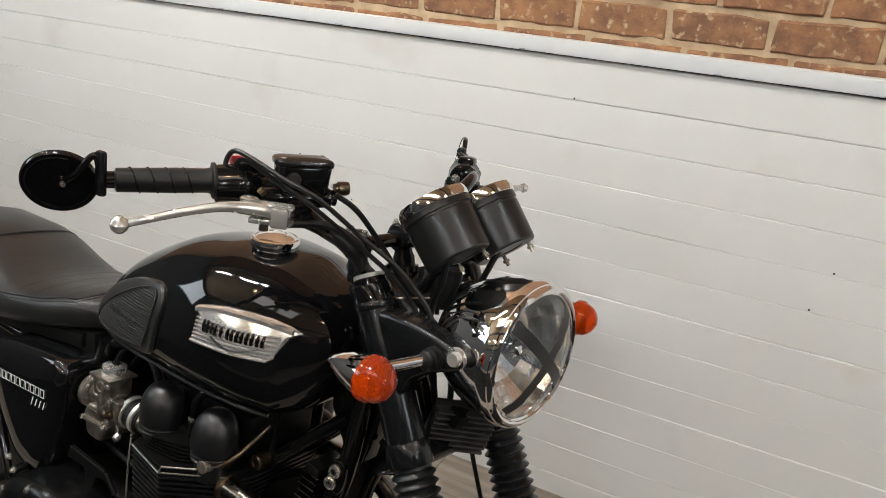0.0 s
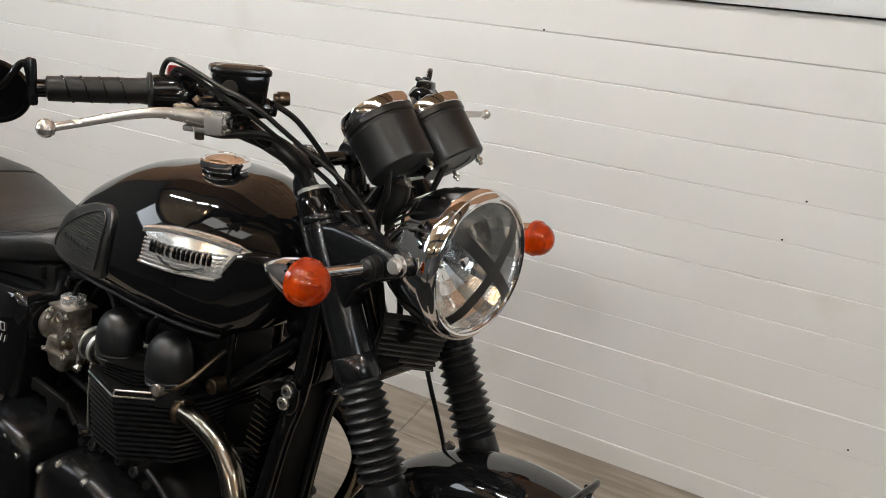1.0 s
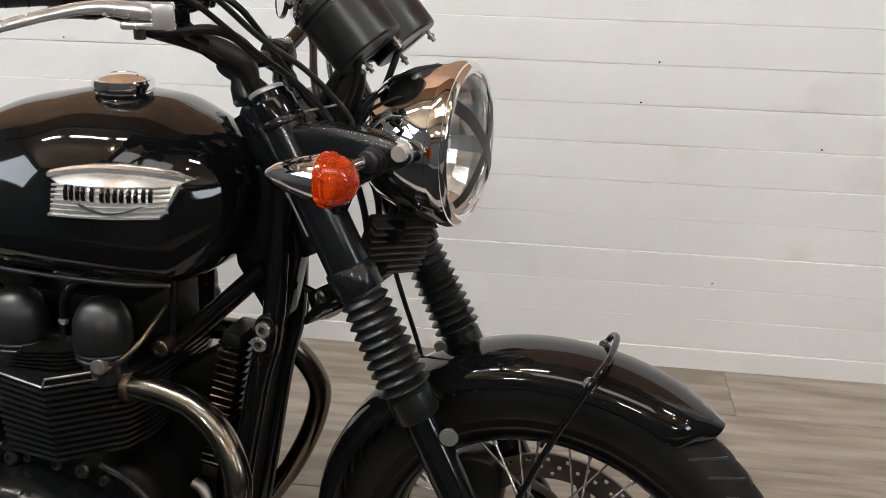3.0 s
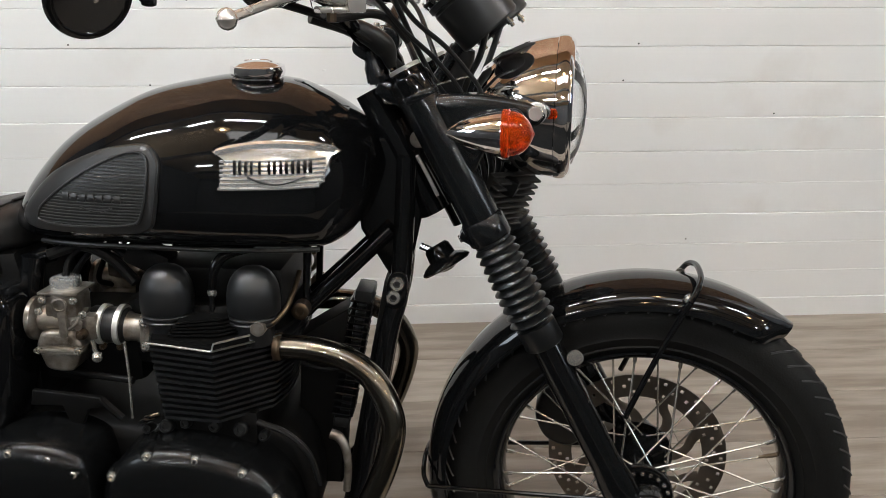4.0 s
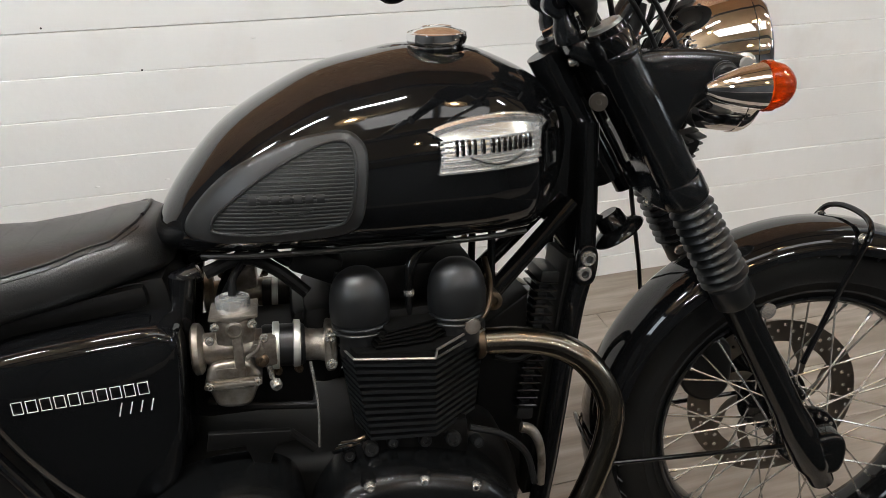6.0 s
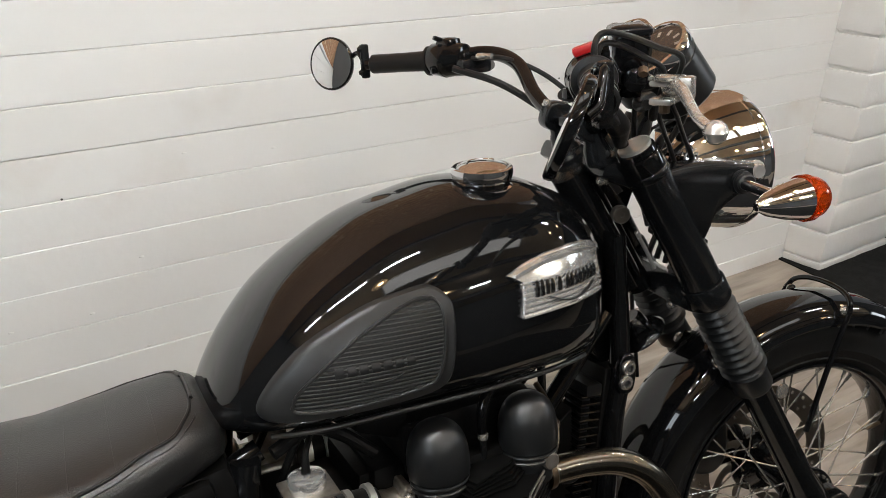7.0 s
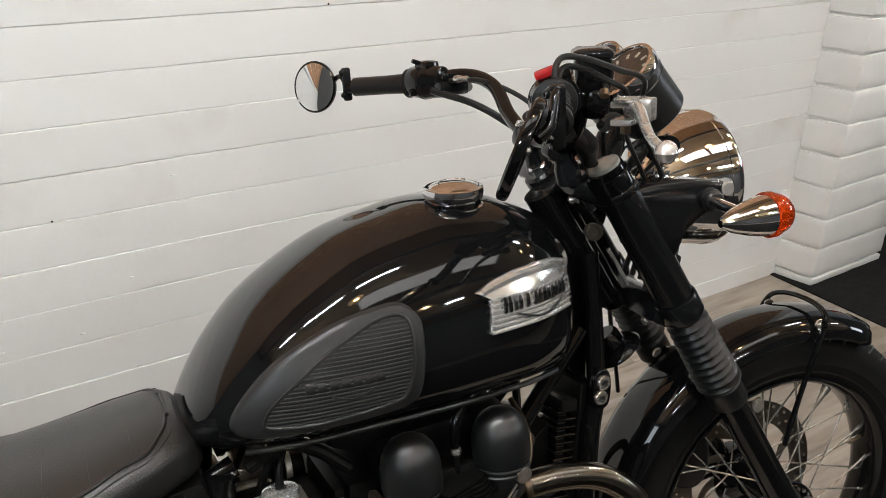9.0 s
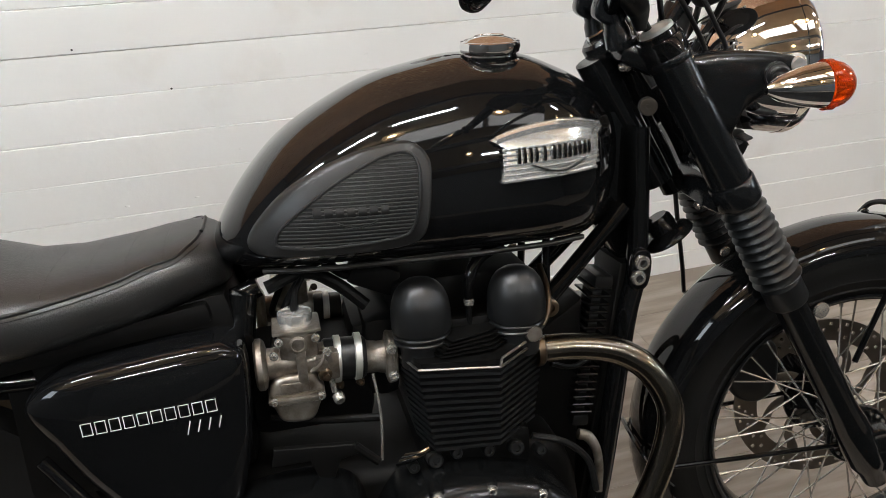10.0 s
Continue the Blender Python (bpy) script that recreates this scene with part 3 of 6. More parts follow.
for sign in (-1, 1):
    part("crankcase_cover", bulged(rounded(CASE_FRONT), sign * 0.125, sign * 0.236), COVERS, engine, "rounded black crankcase cover")
    part("crankcase_cover", bulged(rounded(CASE_REAR), sign * 0.125, sign * 0.246), COVERS, engine, "rounded black crankcase cover")
    for u, w in ((-0.145, 0.470), (-0.073, 0.467), (-0.004, 0.447), (-0.2, 0.435), (0.045, 0.408), (0.065, 0.33)):
        part("cover_bolt", bolt((u, sign * 0.2225, w + 0.005), (0, sign, 0), 0.0055, 0.005), BOLT, engine)
        part("bolt_boss", lathe([(0.0115, 0), (0.0115, 0.022), (0.0100, 0.0245), (0, 0.0245)], axis_matrix((u, sign * 0.196, w + 0.005), (0, sign, 0)), 16), COVERS, engine)
    for u, w in ((-0.345, 0.490), (-0.287, 0.483), (-0.251, 0.460), (-0.42, 0.46)):
        part("cover_bolt", bolt((u, sign * 0.2335, w - 0.01), (0, sign, 0), 0.0055, 0.005), BOLT, engine)
        part("bolt_boss", lathe([(0.0115, 0), (0.0115, 0.022), (0.0100, 0.0245), (0, 0.0245)], axis_matrix((u, sign * 0.2075, w - 0.01), (0, sign, 0)), 16), COVERS, engine)


def fin_outline(grow):
    return [(-0.166 - grow, 0.115), (-0.150 - grow, 0.171), (-0.047, 0.197 + grow), (0.038 + grow, 0.122), (0.052 + grow, 0.075)]


def fin_mesh(w, thick, k):
    right = [(u, -v) for u, v in fin_outline(k)]
    pts = right + [(u, -v) for u, v in reversed(right)]
    bm = bmesh.new()
    face = bm.faces.new([bm.verts.new((u, v, w)) for u, v in pts])
    made = bmesh.ops.extrude_face_region(bm, geom=[face])
    bmesh.ops.translate(bm, vec=(0, 0, thick), verts=[g for g in made["geom"] if isinstance(g, bmesh.types.BMVert)])
    return bm


for i in range(12):
    part("cooling_fin", fin_mesh(0.512 + i * 0.0101, 0.0046, -0.016 * (1 - i / 11)), DOME, engine)
head = part("cylinder_head", join(box((0.17, 0.25, 0.05), (-0.065, 0, 0.655), 0.01), box((0.2, 0.17, 0.08), (-0.065, 0, 0.69), 0.015)), DARK, engine)


def dome(u, sign):
    prof = [(0.0290, -0.004), (0.0290, 0.0265), (0.0305, 0.0285), (0.0362, 0.0295), (0.0368, 0.0325), (0.0358, 0.0340), (0.0338, 0.0348), (0.0338, 0.0370), (0.0368, 0.0378), (0.0376, 0.0405), (0.0368, 0.0425), (0.0348, 0.0433), (0.0348, 0.0455), (0.0378, 0.0465), (0.0386, 0.0500), (0.0387, 0.0630), (0.0381, 0.0760), (0.0360, 0.0885), (0.0318, 0.0995), (0.0255, 0.1085), (0.0170, 0.1145), (0.0080, 0.1172), (0, 0.1178)]
    return lathe(prof, Matrix.Translation((u, sign * 0.126, 0.6275)) @ Matrix.Diagonal((1.05, 1.0, 1.0, 1)), 36)


for sign in (-1, 1):
    for u in (-0.134, -0.001):
        part("cam_cover", dome(u, sign), DOME, engine, "matt black rounded cam cover")

# exhaust headers
for sign in (-1, 1):
    pipe = part("exhaust_header", tube([(0.03, sign * 0.118, 0.614), (0.09, sign * 0.124, 0.612), (0.145, sign * 0.134, 0.600), (0.187, sign * 0.147, 0.570), (0.214, sign * 0.159, 0.515), (0.209, sign * 0.165, 0.459), (0.184, sign * 0.167, 0.388), (0.146, sign * 0.167, 0.316), (0.09, sign * 0.166, 0.25), (-0.05, sign * 0.166, 0.21), (-0.4, sign * 0.17, 0.2), (-1.0, sign * 0.18, 0.22)], 0.0195, 24), STEEL, bike, "heat-tinted steel exhaust header")

# frame tubes
frame_tubes = []
for sign in (-1, 1):
    frame_tubes.append(tube([(0.225, sign * 0.03, 0.90), (0.216, sign * 0.045, 0.70), (0.194, sign * 0.05, 0.6), (0.146, sign * 0.06, 0.326), (0.1, sign * 0.07, 0.2), (-0.1, sign * 0.1, 0.15), (-0.5, sign * 0.11, 0.17)], 0.0165, 14))
    frame_tubes.append(tube([(0.06, sign * 0.05, 0.65), (0.2, sign * 0.035, 0.785)], 0.0135, 14))
    frame_tubes.append(tube([(-0.34, sign * 0.06, 0.74), (-0.6, sign * 0.08, 0.66), (-1.05, sign * 0.1, 0.72)], 0.014, 14))
    frame_tubes.append(tube([(-0.36, sign * 0.08, 0.74), (-0.40, sign * 0.09, 0.5), (-0.46, sign * 0.1, 0.25)], 0.018, 14))
frame_tubes.append(tube([(0.17, 0, 0.93), (0.0, 0, 0.86), (-0.36, 0, 0.76)], 0.03, 16))
frame_tubes.append(tube([(0.165, 0, 1.0), (0.27, 0, 0.81)], 0.026, 20))
part("headstock_gusset", prism([(0.13, 0.93), (0.215, 0.93), (0.25, 0.81), (0.23, 0.71), (0.205, 0.69), (0.15, 0.78)], -0.022, 0.022, 0.006), FRAME, bike, "black headstock gusset")
frame_part = part("frame", join(*frame_tubes), FRAME, bike, "gloss black tubular steel frame")

# ---- steered parts ----
DOWN = Vector((math.sin(radians(RAKE)), 0, -math.cos(radians(RAKE))))
FORK = Vector((0.246, 0, 1.034))
FV = 0.108


def fork_at(d, v):
    p = FORK + DOWN * d
    return Vector((p.x, v, p.z))


fork = part("front_fork", join(*[lathe([(0.03, 0), (0.0305, 0.004), (0.0305, 0.23), (0.0295, 0.234)], axis_matrix(fork_at(0.02, v), DOWN), 28) for v in (-FV, FV)]), SATIN, bike, "satin black telescopic fork", FRONT)
AXLE = Vector((0.622, 0, 0.337))
for v in (-FV, FV):
    part("fork_leg", lathe([(0.02, 0), (0.025, 0.05), (0.0255, 0.28), (0.03, 0.32), (0.031, 0.4), (0.024, 0.42), (0.02, 0.45)], axis_matrix(fork_at(0.40, v), DOWN), 24), FRAME, fork)
    prof = [(0.0285, 0.0), (0.029, 0.012)]
    for i in range(10):
        h, out = 0.014 + i * 0.0142, 0.0335 + 0.0004 * i
        prof += [(0.0268, h), (out, h + 0.0062), (out + 0.0006, h + 0.0076), (0.0268, h + 0.0138)]
    prof += [(0.029, 0.158), (0.0315, 0.16), (0.032, 0.193), (0.0295, 0.197)]
    part("fork_boot", lathe(prof, axis_matrix(fork_at(0.262, v), DOWN), 28), BOOT, fork, "ribbed black rubber fork boot")
    collar = part("fork_cap", lathe([(0.031, 0.025), (0.031, 0.0), (0.0295, -0.004), (0.0275, -0.0045), (0.027, -0.012), (0.0255, -0.0135), (0.0, -0.0136)], axis_matrix(fork_at(0.0, v), DOWN), 28), FRAME, fork, "black fork cap with a silver disc")
    part("cap_disc", lathe([(0.0238, -0.013), (0.0240, -0.0185), (0.021, -0.0200), (0.02, -0.0185), (0.006, -0.019), (0, -0.019)], axis_matrix(fork_at(0.0, v), DOWN), 28), CLAMP, collar)

yoke = part("top_yoke", box((0.07, 0.21, 0.03), (0.225, 0, 1.008), 0.01, pose(0, 0, 0, 0, RAKE, 0)), SATIN, bike, "black fork yoke", FRONT)
lower_yoke = part("lower_yoke", box((0.05, 0.21, 0.045), (0.345, 0, 0.798), 0.012, pose(0, 0, 0, 0, RAKE, 0)), SATIN, bike, "black lower fork yoke", FRONT)

# headlight: bowl, rim, lens
HL = axis_matrix((0.472, 0.0, 0.981), (1, 0, -0.015), (0, 1, 0)) @ Matrix.Diagonal((1.11, 1.11, 1, 1))
headlight = part("headlight", lathe([(0.012, -0.150), (0.03, -0.146), (0.055, -0.130), (0.076, -0.102), (0.0905, -0.066), (0.0975, -0.03), (0.0995, -0.012)], HL, 48, "open"), CHROME, bike, "chrome round headlight with a taped lens", FRONT)
part("headlight_rim", lathe([(0.0985, -0.016), (0.1000, -0.0145), (0.1010, -0.008), (0.1005, -0.001), (0.0985, 0.004), (0.0965, 0.0045), (0.0958, 0.006), (0.0935, 0.0095), (0.0905, 0.0110), (0.0880, 0.0100), (0.0868, 0.0080), (0.0855, 0.0085), (0.0838, 0.0070), (0.0832, 0.0)], HL, 64, "ring"), CHROME, headlight, "chrome stepped rim")
lens = part("headlight_lens", lathe([(0.0, 0.028), (0.03, 0.026), (0.06, 0.0195), (0.077, 0.011), (0.0835, 0.003), (0.0845, 0.005), (0.078, 0.0135), (0.06, 0.0215), (0.03, 0.028), (0, 0.03)], HL, 48), LENS, headlight, "clear headlight glass")
lens.visible_shadow = False
part("headlight_reflector", lathe([(0.084, 0.0), (0.079, -0.014), (0.068, -0.032), (0.054, -0.047), (0.038, -0.058), (0.022, -0.065), (0.0215, -0.072), (0.0, -0.073)], HL @ pose(0, 0, 0, 0, 0, 7), 22, "open"), REFLECTOR, headlight, "faceted bright reflector", sharp=2)

for sign in (-1, 1):
    part("headlight_bracket", bulged(rounded([(0.262, 0.995), (0.29, 1.012), (0.354, 1.013), (0.42, 1.003), (0.445, 0.99), (0.44, 0.974), (0.40, 0.955), (0.36, 0.93), (0.33, 0.895)]), sign * 0.092, sign * 0.130), SATIN, bike, "satin black headlight bracket", FRONT)
    # indicator
    IND = axis_matrix((0.397, sign * 0.252, 0.979 if sign < 0 else 0.973), (1, 0, 0.0), (0, 0, 1))
    ind = part("indicator", lathe([(0.0, -0.072), (0.006, -0.07), (0.015, -0.055), (0.023, -0.03), (0.0275, -0.008), (0.0285, 0.0)], IND, 32), CHROME, bike, "chrome bullet indicator with an orange lens", FRONT)
    part("indicator_lens", lathe([(0.0285, 0.0), (0.031, 0.001), (0.0312, 0.009), (0.0290, 0.0105), (0.0285, 0.0135)] + [(0.0285 * math.cos(q) ** 1.3 - (0.0006 if k % 2 else 0.0), 0.0135 + 0.0275 * math.sin(q)) for k, q in enumerate(np.linspace(0.12, 1.38, 13))] + [(0.0022, 0.0413), (0, 0.0415)], IND, 32), ORANGE, ind, "orange plastic lens")
    part("indicator_stem", tube([(0.382, sign * 0.228, 0.978), (0.398, sign * 0.12, 0.978)], 0.0085, 14), CHROME, ind)

# gauges
GAUGE = Vector((0.66, 0.06, -0.75)).normalized()
for gu, gv, gw in ((0.296, -0.021, 1.162), (0.304, 0.082, 1.163)):
    G = axis_matrix(Vector((gu, gv, gw)) + GAUGE * 0.03, GAUGE, (0, 1, 0)) @ Matrix.Diagonal((1.10, 1.10, 0.95, 1))
    gauge = part("gauge", lathe([(0.047, -0.03), (0.0485, -0.022), (0.0485, -0.014), (0.0462, -0.0125), (0.0462, -0.009), (0.0472, -0.0075), (0.0455, 0.058), (0.0435, 0.061), (0.026, 0.061), (0.0255, 0.0595), (0, 0.0595)], G, 48), GAUGEBODY, bike, "black instrument with a chrome bezel", STEER)
    part("bezel", lathe([(0.047, -0.022), (0.0495, -0.024), (0.0505, -0.032), (0.0485, -0.040), (0.044, -0.041), (0.0425, -0.038), (0.0425, -0.03)], G, 48, "ring"), CHROME, gauge)
    part("dial", lathe([(0.0425, -0.031), (0, -0.0312)], G, 40), DIAL, gauge)
    part("gauge_glass", lathe([(0.0425, -0.0375), (0.02, -0.0395), (0, -0.04)], G, 40), GLASS, gauge)
    part("needle", box((0.002, 0.034, 0.001), (0, 0, 0), 0, G @ pose(0.006, 0.012, -0.033, 0, 0, 40)), WHITEPRINT, gauge)
    for k in range(11):
        a = radians(-140 + 28 * k)
        part("dial_mark", box((0.004, 0.009, 0.0006), (0, 0, 0), 0, G @ pose(0.033 * math.sin(a), 0.033 * math.cos(a), -0.0318, 0, 0, -math.degrees(a))), WHITEPRINT, gauge)
    for k in (-1, 1):
        part("stud", lathe([(0.0028, 0), (0.0028, 0.009), (0.005, 0.009), (0.005, 0.014), (0.0028, 0.0145), (0.0028, 0.02), (0, 0.02)], G @ pose(0.03 * k * 0.8, 0.024, 0.06), 10), BOLT, gauge)

# handlebar
bar = part("handlebar", tube([(0.017, -0.371, 1.158), (0.05, -0.30, 1.161), (0.082, -0.235, 1.163), (0.11, -0.195, 1.160), (0.15, -0.16, 1.140), (0.17, -0.11, 1.10), (0.176, -0.06, 1.075), (0.178, 0, 1.072), (0.176, 0.055, 1.075), (0.174, 0.12, 1.10), (0.176, 0.192, 1.142), (0.148, 0.256, 1.157), (0.08, 0.322, 1.146), (-0.018, 0.429, 1.138)], 0.0117, 16, 10), FRAME, bike, "black tubular handlebar", STEER)

# wheel
wheel = new("front_wheel")
wheel.parent = bike
wheel.matrix_basis = FRONT


def ring_profile(profile, seg=72):
    """Profile rows of (radius, v) round the front axle."""
    rings = []
    for i in range(seg):
        a = 2 * math.pi * i / seg
        rings.append([(AXLE.x + r * math.cos(a), v, AXLE.z + r * math.sin(a)) for r, v in profile])
    bm = loft(rings, caps=False)
    n = len(profile)
    bm.verts.ensure_lookup_table()
    last = (seg - 1) * n
    for k in range(n):
        bm.faces.new((bm.verts[last + k], bm.verts[last + (k + 1) % n], bm.verts[(k + 1) % n], bm.verts[k]))
    return bm


TYRE_R = 0.347
part("tyre", ring_profile([(0.252, -0.036), (0.262, -0.043), (0.265, -0.0465), (0.268, -0.045), (0.28, -0.0495), (0.283, -0.0515), (0.286, -0.0505), (0.302, -0.052), (0.324, -0.048), (0.339, -0.034), (0.346, -0.015), (TYRE_R, 0), (0.346, 0.015), (0.339, 0.034), (0.324, 0.048), (0.302, 0.052), (0.27, 0.047), (0.252, 0.036), (0.25, 0)], 96), TYRE, wheel, "black road tyre")
part("rim", ring_profile([(0.252, -0.037), (0.254, -0.041), (0.25, -0.042), (0.243, -0.037), (0.237, -0.022), (0.235, 0), (0.237, 0.022), (0.243, 0.037), (0.25, 0.042), (0.254, 0.041), (0.252, 0.037), (0.246, 0)], 72), FRAME, wheel, "black steel rim")
part("hub", lathe([(0.02, -0.07), (0.05, -0.068), (0.052, -0.05), (0.03, -0.04), (0.026, 0), (0.03, 0.04), (0.055, 0.05), (0.055, 0.066), (0.02, 0.07)], axis_matrix(AXLE, (0, 1, 0)), 32), FRAME, wheel)

# mudguard


def mudguard_mesh():
    rings = []
    for i in range(49):
        a = radians(204 - (204 - 53.5) * i / 48)
        ends = min(1.0, i / 2.0 + 0.35, (48 - i) / 3.0 + 0.25)
        ring = []
        outer = [(0.336, -0.068), (0.345, -0.068), (0.362, -0.058), (0.374, -0.034), (0.378, 0), (0.374, 0.034), (0.362, 0.058), (0.345, 0.068), (0.336, 0.068), (0.342, 0.064), (0.359, 0.054), (0.371, 0.03), (0.3745, 0), (0.371, -0.03), (0.359, -0.054), (0.342, -0.064)]
        for r, v in outer:
            r = 0.378 - (0.378 - r) * min(1, ends + 0.3)
            ring.append((AXLE.x + r * math.cos(a), v * ends, AXLE.z + r * math.sin(a)))
        rings.append(ring)
    return loft(rings)


guard = part("mudguard", mudguard_mesh(), GLOSS, bike, "gloss black front mudguard", FRONT)

# ---- motorcycle details ----

# ribs and marks on the knee pad


def inside(u, w, poly):
    hit = False
    for (a, b), (c, d) in zip(poly, poly[1:] + poly[:1]):
        if (b > w) != (d > w) and u < (c - a) * (w - b) / (d - b) + a:
            hit = not hit
    return hit


def flank_strip(points, lift, thick, half_w):
    """A raised strip along points (u, w) on the tank's flank."""
    rings = []
    for u, w in points:
        v = tank_side(u, w) - lift
        rings.append([(u, v, w - half_w), (u, v - thick, w - half_w * 0.45), (u, v - thick, w + half_w * 0.45), (u, v, w + half_w)])
    return loft(rings)


panel = part("ribbed_panel", on_tank(rounded(RIB), 0.002, 0.0078, 26), PADRUBBER, tank, "ribbed black rubber panel")
pad_line = rounded(RIB)
w = 0.8130
while w < 0.916:
    inner = [u for u in np.arange(-0.32, -0.12, 0.001) if inside(u, w, pad_line)]
    if len(inner) > 6:
        part("rib", flank_strip([(float(u), w) for u in np.linspace(inner[0], inner[-1], 18)], 0.0070, 0.0030, 0.0014), PADRUBBER, panel)
    w += 0.0046
part("panel_rim", tube([(u, tank_side(u, w) - 0.0098, w) for u, w in pad_line + pad_line[:1]], 0.0021, 8, 1), PADEDGE, panel)
for k in range(7):
    u = -0.262 + k * 0.0135
    part("pad_mark", flank_strip([(u, 0.8515), (u + 0.0098, 0.8515)], 0.0085, 0.0022, 0.0062 if k else 0.0078), PADEDGE, tank)
part("pad_mark", flank_strip([(-0.235 + 0.05 * q, 0.8395 - 0.007 * math.sin(math.pi * q)) for q in np.linspace(0, 1, 9)], 0.0085, 0.0022, 0.0014), PADEDGE, tank)

# badge: winged upper band, ribbed panel, dark plain marks
band = [flank_strip([(-0.036 + 0.166 * q, 0.9195 + 0.0125 * math.sin(math.pi * q) ** 0.8) for q in np.linspace(0.02, 0.98, 18)], 0.005, 0.0055, 0.0058)]
band.append(flank_strip([(-0.029 + 0.137 * q, 0.8715 + 0.002 * q) for q in np.linspace(0, 1, 12)], 0.005, 0.004, 0.0026))
for k in range(6):
    h = 0.878 + 0.0062 * k
    band.append(flank_strip([(-0.0265 + 0.1415 * q, h + 0.0015 * q) for q in np.linspace(0, 1, 12)], 0.005, 0.0026, 0.0022))
part("badge_trim", join(*band), POLISHED, badge)
for k in range(7):
    u = -0.007 + k * 0.0158
    for du in ((0.0, 0.0075) if k != 2 else (0.003,)):
        part("badge_mark", flank_strip([(u + du, 0.8995), (u + du + 0.0033, 0.8995)], 0.0065, 0.0042, 0.0105 if k else 0.0125), FRAME, badge, "plain dark mark")
part("badge_mark", flank_strip([(0.012 + 0.078 * q, 0.8885 - 0.0105 * math.sin(math.pi * q)) for q in np.linspace(0, 1, 12)], 0.0065, 0.0038, 0.0012), RUBBER, badge)

# tank seam, filler neck, cap emblem
part("tank_seam", join(*[tube([(u, s * (abs(tank_side(u, 0.782)) - 0.006), 0.7715) for u in np.linspace(-0.33, 0.10, 20)], 0.004, 8, 2) for s in (-1, 1)]), RUBBER, tank)
CAPM = pose(0, -0.045, 1.017, 6, 0, 0) @ Matrix.Diagonal((1.2, 1.2, 1.15, 1))
part("filler_neck", lathe([(0.04, -0.02), (0.038, -0.008), (0.031, -0.004), (0.031, 0.002)], CAPM, 36), GLOSS, tank)
part("cap_mark", tube([CAPM @ Vector((0.018 * math.cos(a), 0.018 * math.sin(a) - 0.004, 0.0228)) for a in np.linspace(0.4, 2.74, 9)], 0.0012, 8), CHROME, cap)

# seat piping, quilting and grab strap


PIPING = ((-0.4065, 0.818), (-0.411, 0.815), (-0.420, 0.811), (-0.437, 0.803), (-0.47, 0.797), (-0.505, 0.787), (-0.57, 0.775), (-0.634, 0.767), (-0.72, 0.768), (-0.82, 0.776), (-0.94, 0.785))


def seat_line(sign, lift, out):
    pts = [(-0.404, 0.0, 0.8205 + lift), (-0.4045, sign * 0.04, 0.8200 + lift)]
    for u, w in PIPING:
        pts.append((u, sign * (seat_side(u, w + lift) + out), w + lift))
    return pts


for s in (-1, 1):
    part("seat_piping", tube(seat_line(s, 0.0, 0.0002), 0.0024, 10, 6), RUBBER, seat, "raised black piping")
    part("seat_stitching", tube(seat_line(s, -0.006, -0.0004), 0.0010, 6, 6), RUBBER, seat, "line of dark stitching")
for u in (-0.45, -0.497, -0.544, -0.591, -0.638):
    top, bot, half = seat_at(u)
    mid = (top + bot) / 2
    arc = [(u, half * math.copysign(abs(math.cos(a)) ** 0.74, math.cos(a)), mid + (top - mid) * math.sin(a) ** 0.75 - 0.0003) for a in np.linspace(0.6, math.pi - 0.6, 15)]
    part("seat_seam", tube([(a, b, c - 0.0004) for a, b, c in arc], 0.0010, 6, 2), LEATHER, seat)

top, bot, half = seat_at(-0.77)
mid = (top + bot) / 2
part("seat_piping", tube([(-0.77 - 0.03 * math.cos(a) ** 2, half * math.copysign(abs(math.cos(a)) ** 0.74, math.cos(a)), mid + (top - mid) * math.sin(a) ** 0.75 + 0.001) for a in np.linspace(0.35, math.pi - 0.35, 21)], 0.0034, 10, 3), LEATHER, seat, "raised piping across the pillion step")

# white lines on the side cover: plain bars in place of writing
bars = []


def cover_bar(u, w, length, height, slope=0.13):
    return box((length, 0.0012, height), (u + length / 2, -0.1772, w + 0.007), 0.0003, pose(0, 0, 0, 0, -2.8, 0), 1)


for k in range(10):
    u = -0.5615 + k * 0.0161
    w0 = 0.6185 + 0.00078 * k
    for dw in (-0.0078, 0.0078):
        bars.append(cover_bar(u, w0 + dw, 0.0128, 0.0010))
    for du in (0.0, 0.0118):
        bars.append(cover_bar(u + du, w0, 0.0010, 0.0155))
for k in range(4):
    bars.append(box((0.0016, 0.0012, 0.0165 if k else 0.019), (-0.440 + k * 0.0125, -0.1772, 0.6075 + 0.0007 * k), 0.0003, pose(0, 0, 0, 0, 16, 0), 1))
part("cover_print", join(*bars), WHITEPRINT, side_cover, "plain white outlined bars")

# machined silver edge of the cylinder head, with its step
edge = [(-0.166, -0.115), (-0.150, -0.171), (-0.047, -0.197)]
for s in (-1, 1):
    line = [(u, s * abs(v) * 1.003, 0.6345) for u, v in edge]
    part("gasket_edge", join(tube(line, 0.0019, 6, smooth=False), tube([(-0.047, s * 0.198, 0.6345), (-0.044, s * 0.196, 0.646), (0.0, s * 0.160, 0.647)], 0.0019, 6, smooth=False), tube([(-0.047, s * 0.198, 0.6345), (0.038, s * 0.1235, 0.6345)], 0.0018, 6, smooth=False)), SILVERLINE, engine, "bright machined edge")
part("head_plate", fin_mesh(0.6345, 0.008, -0.004), DARK, engine)
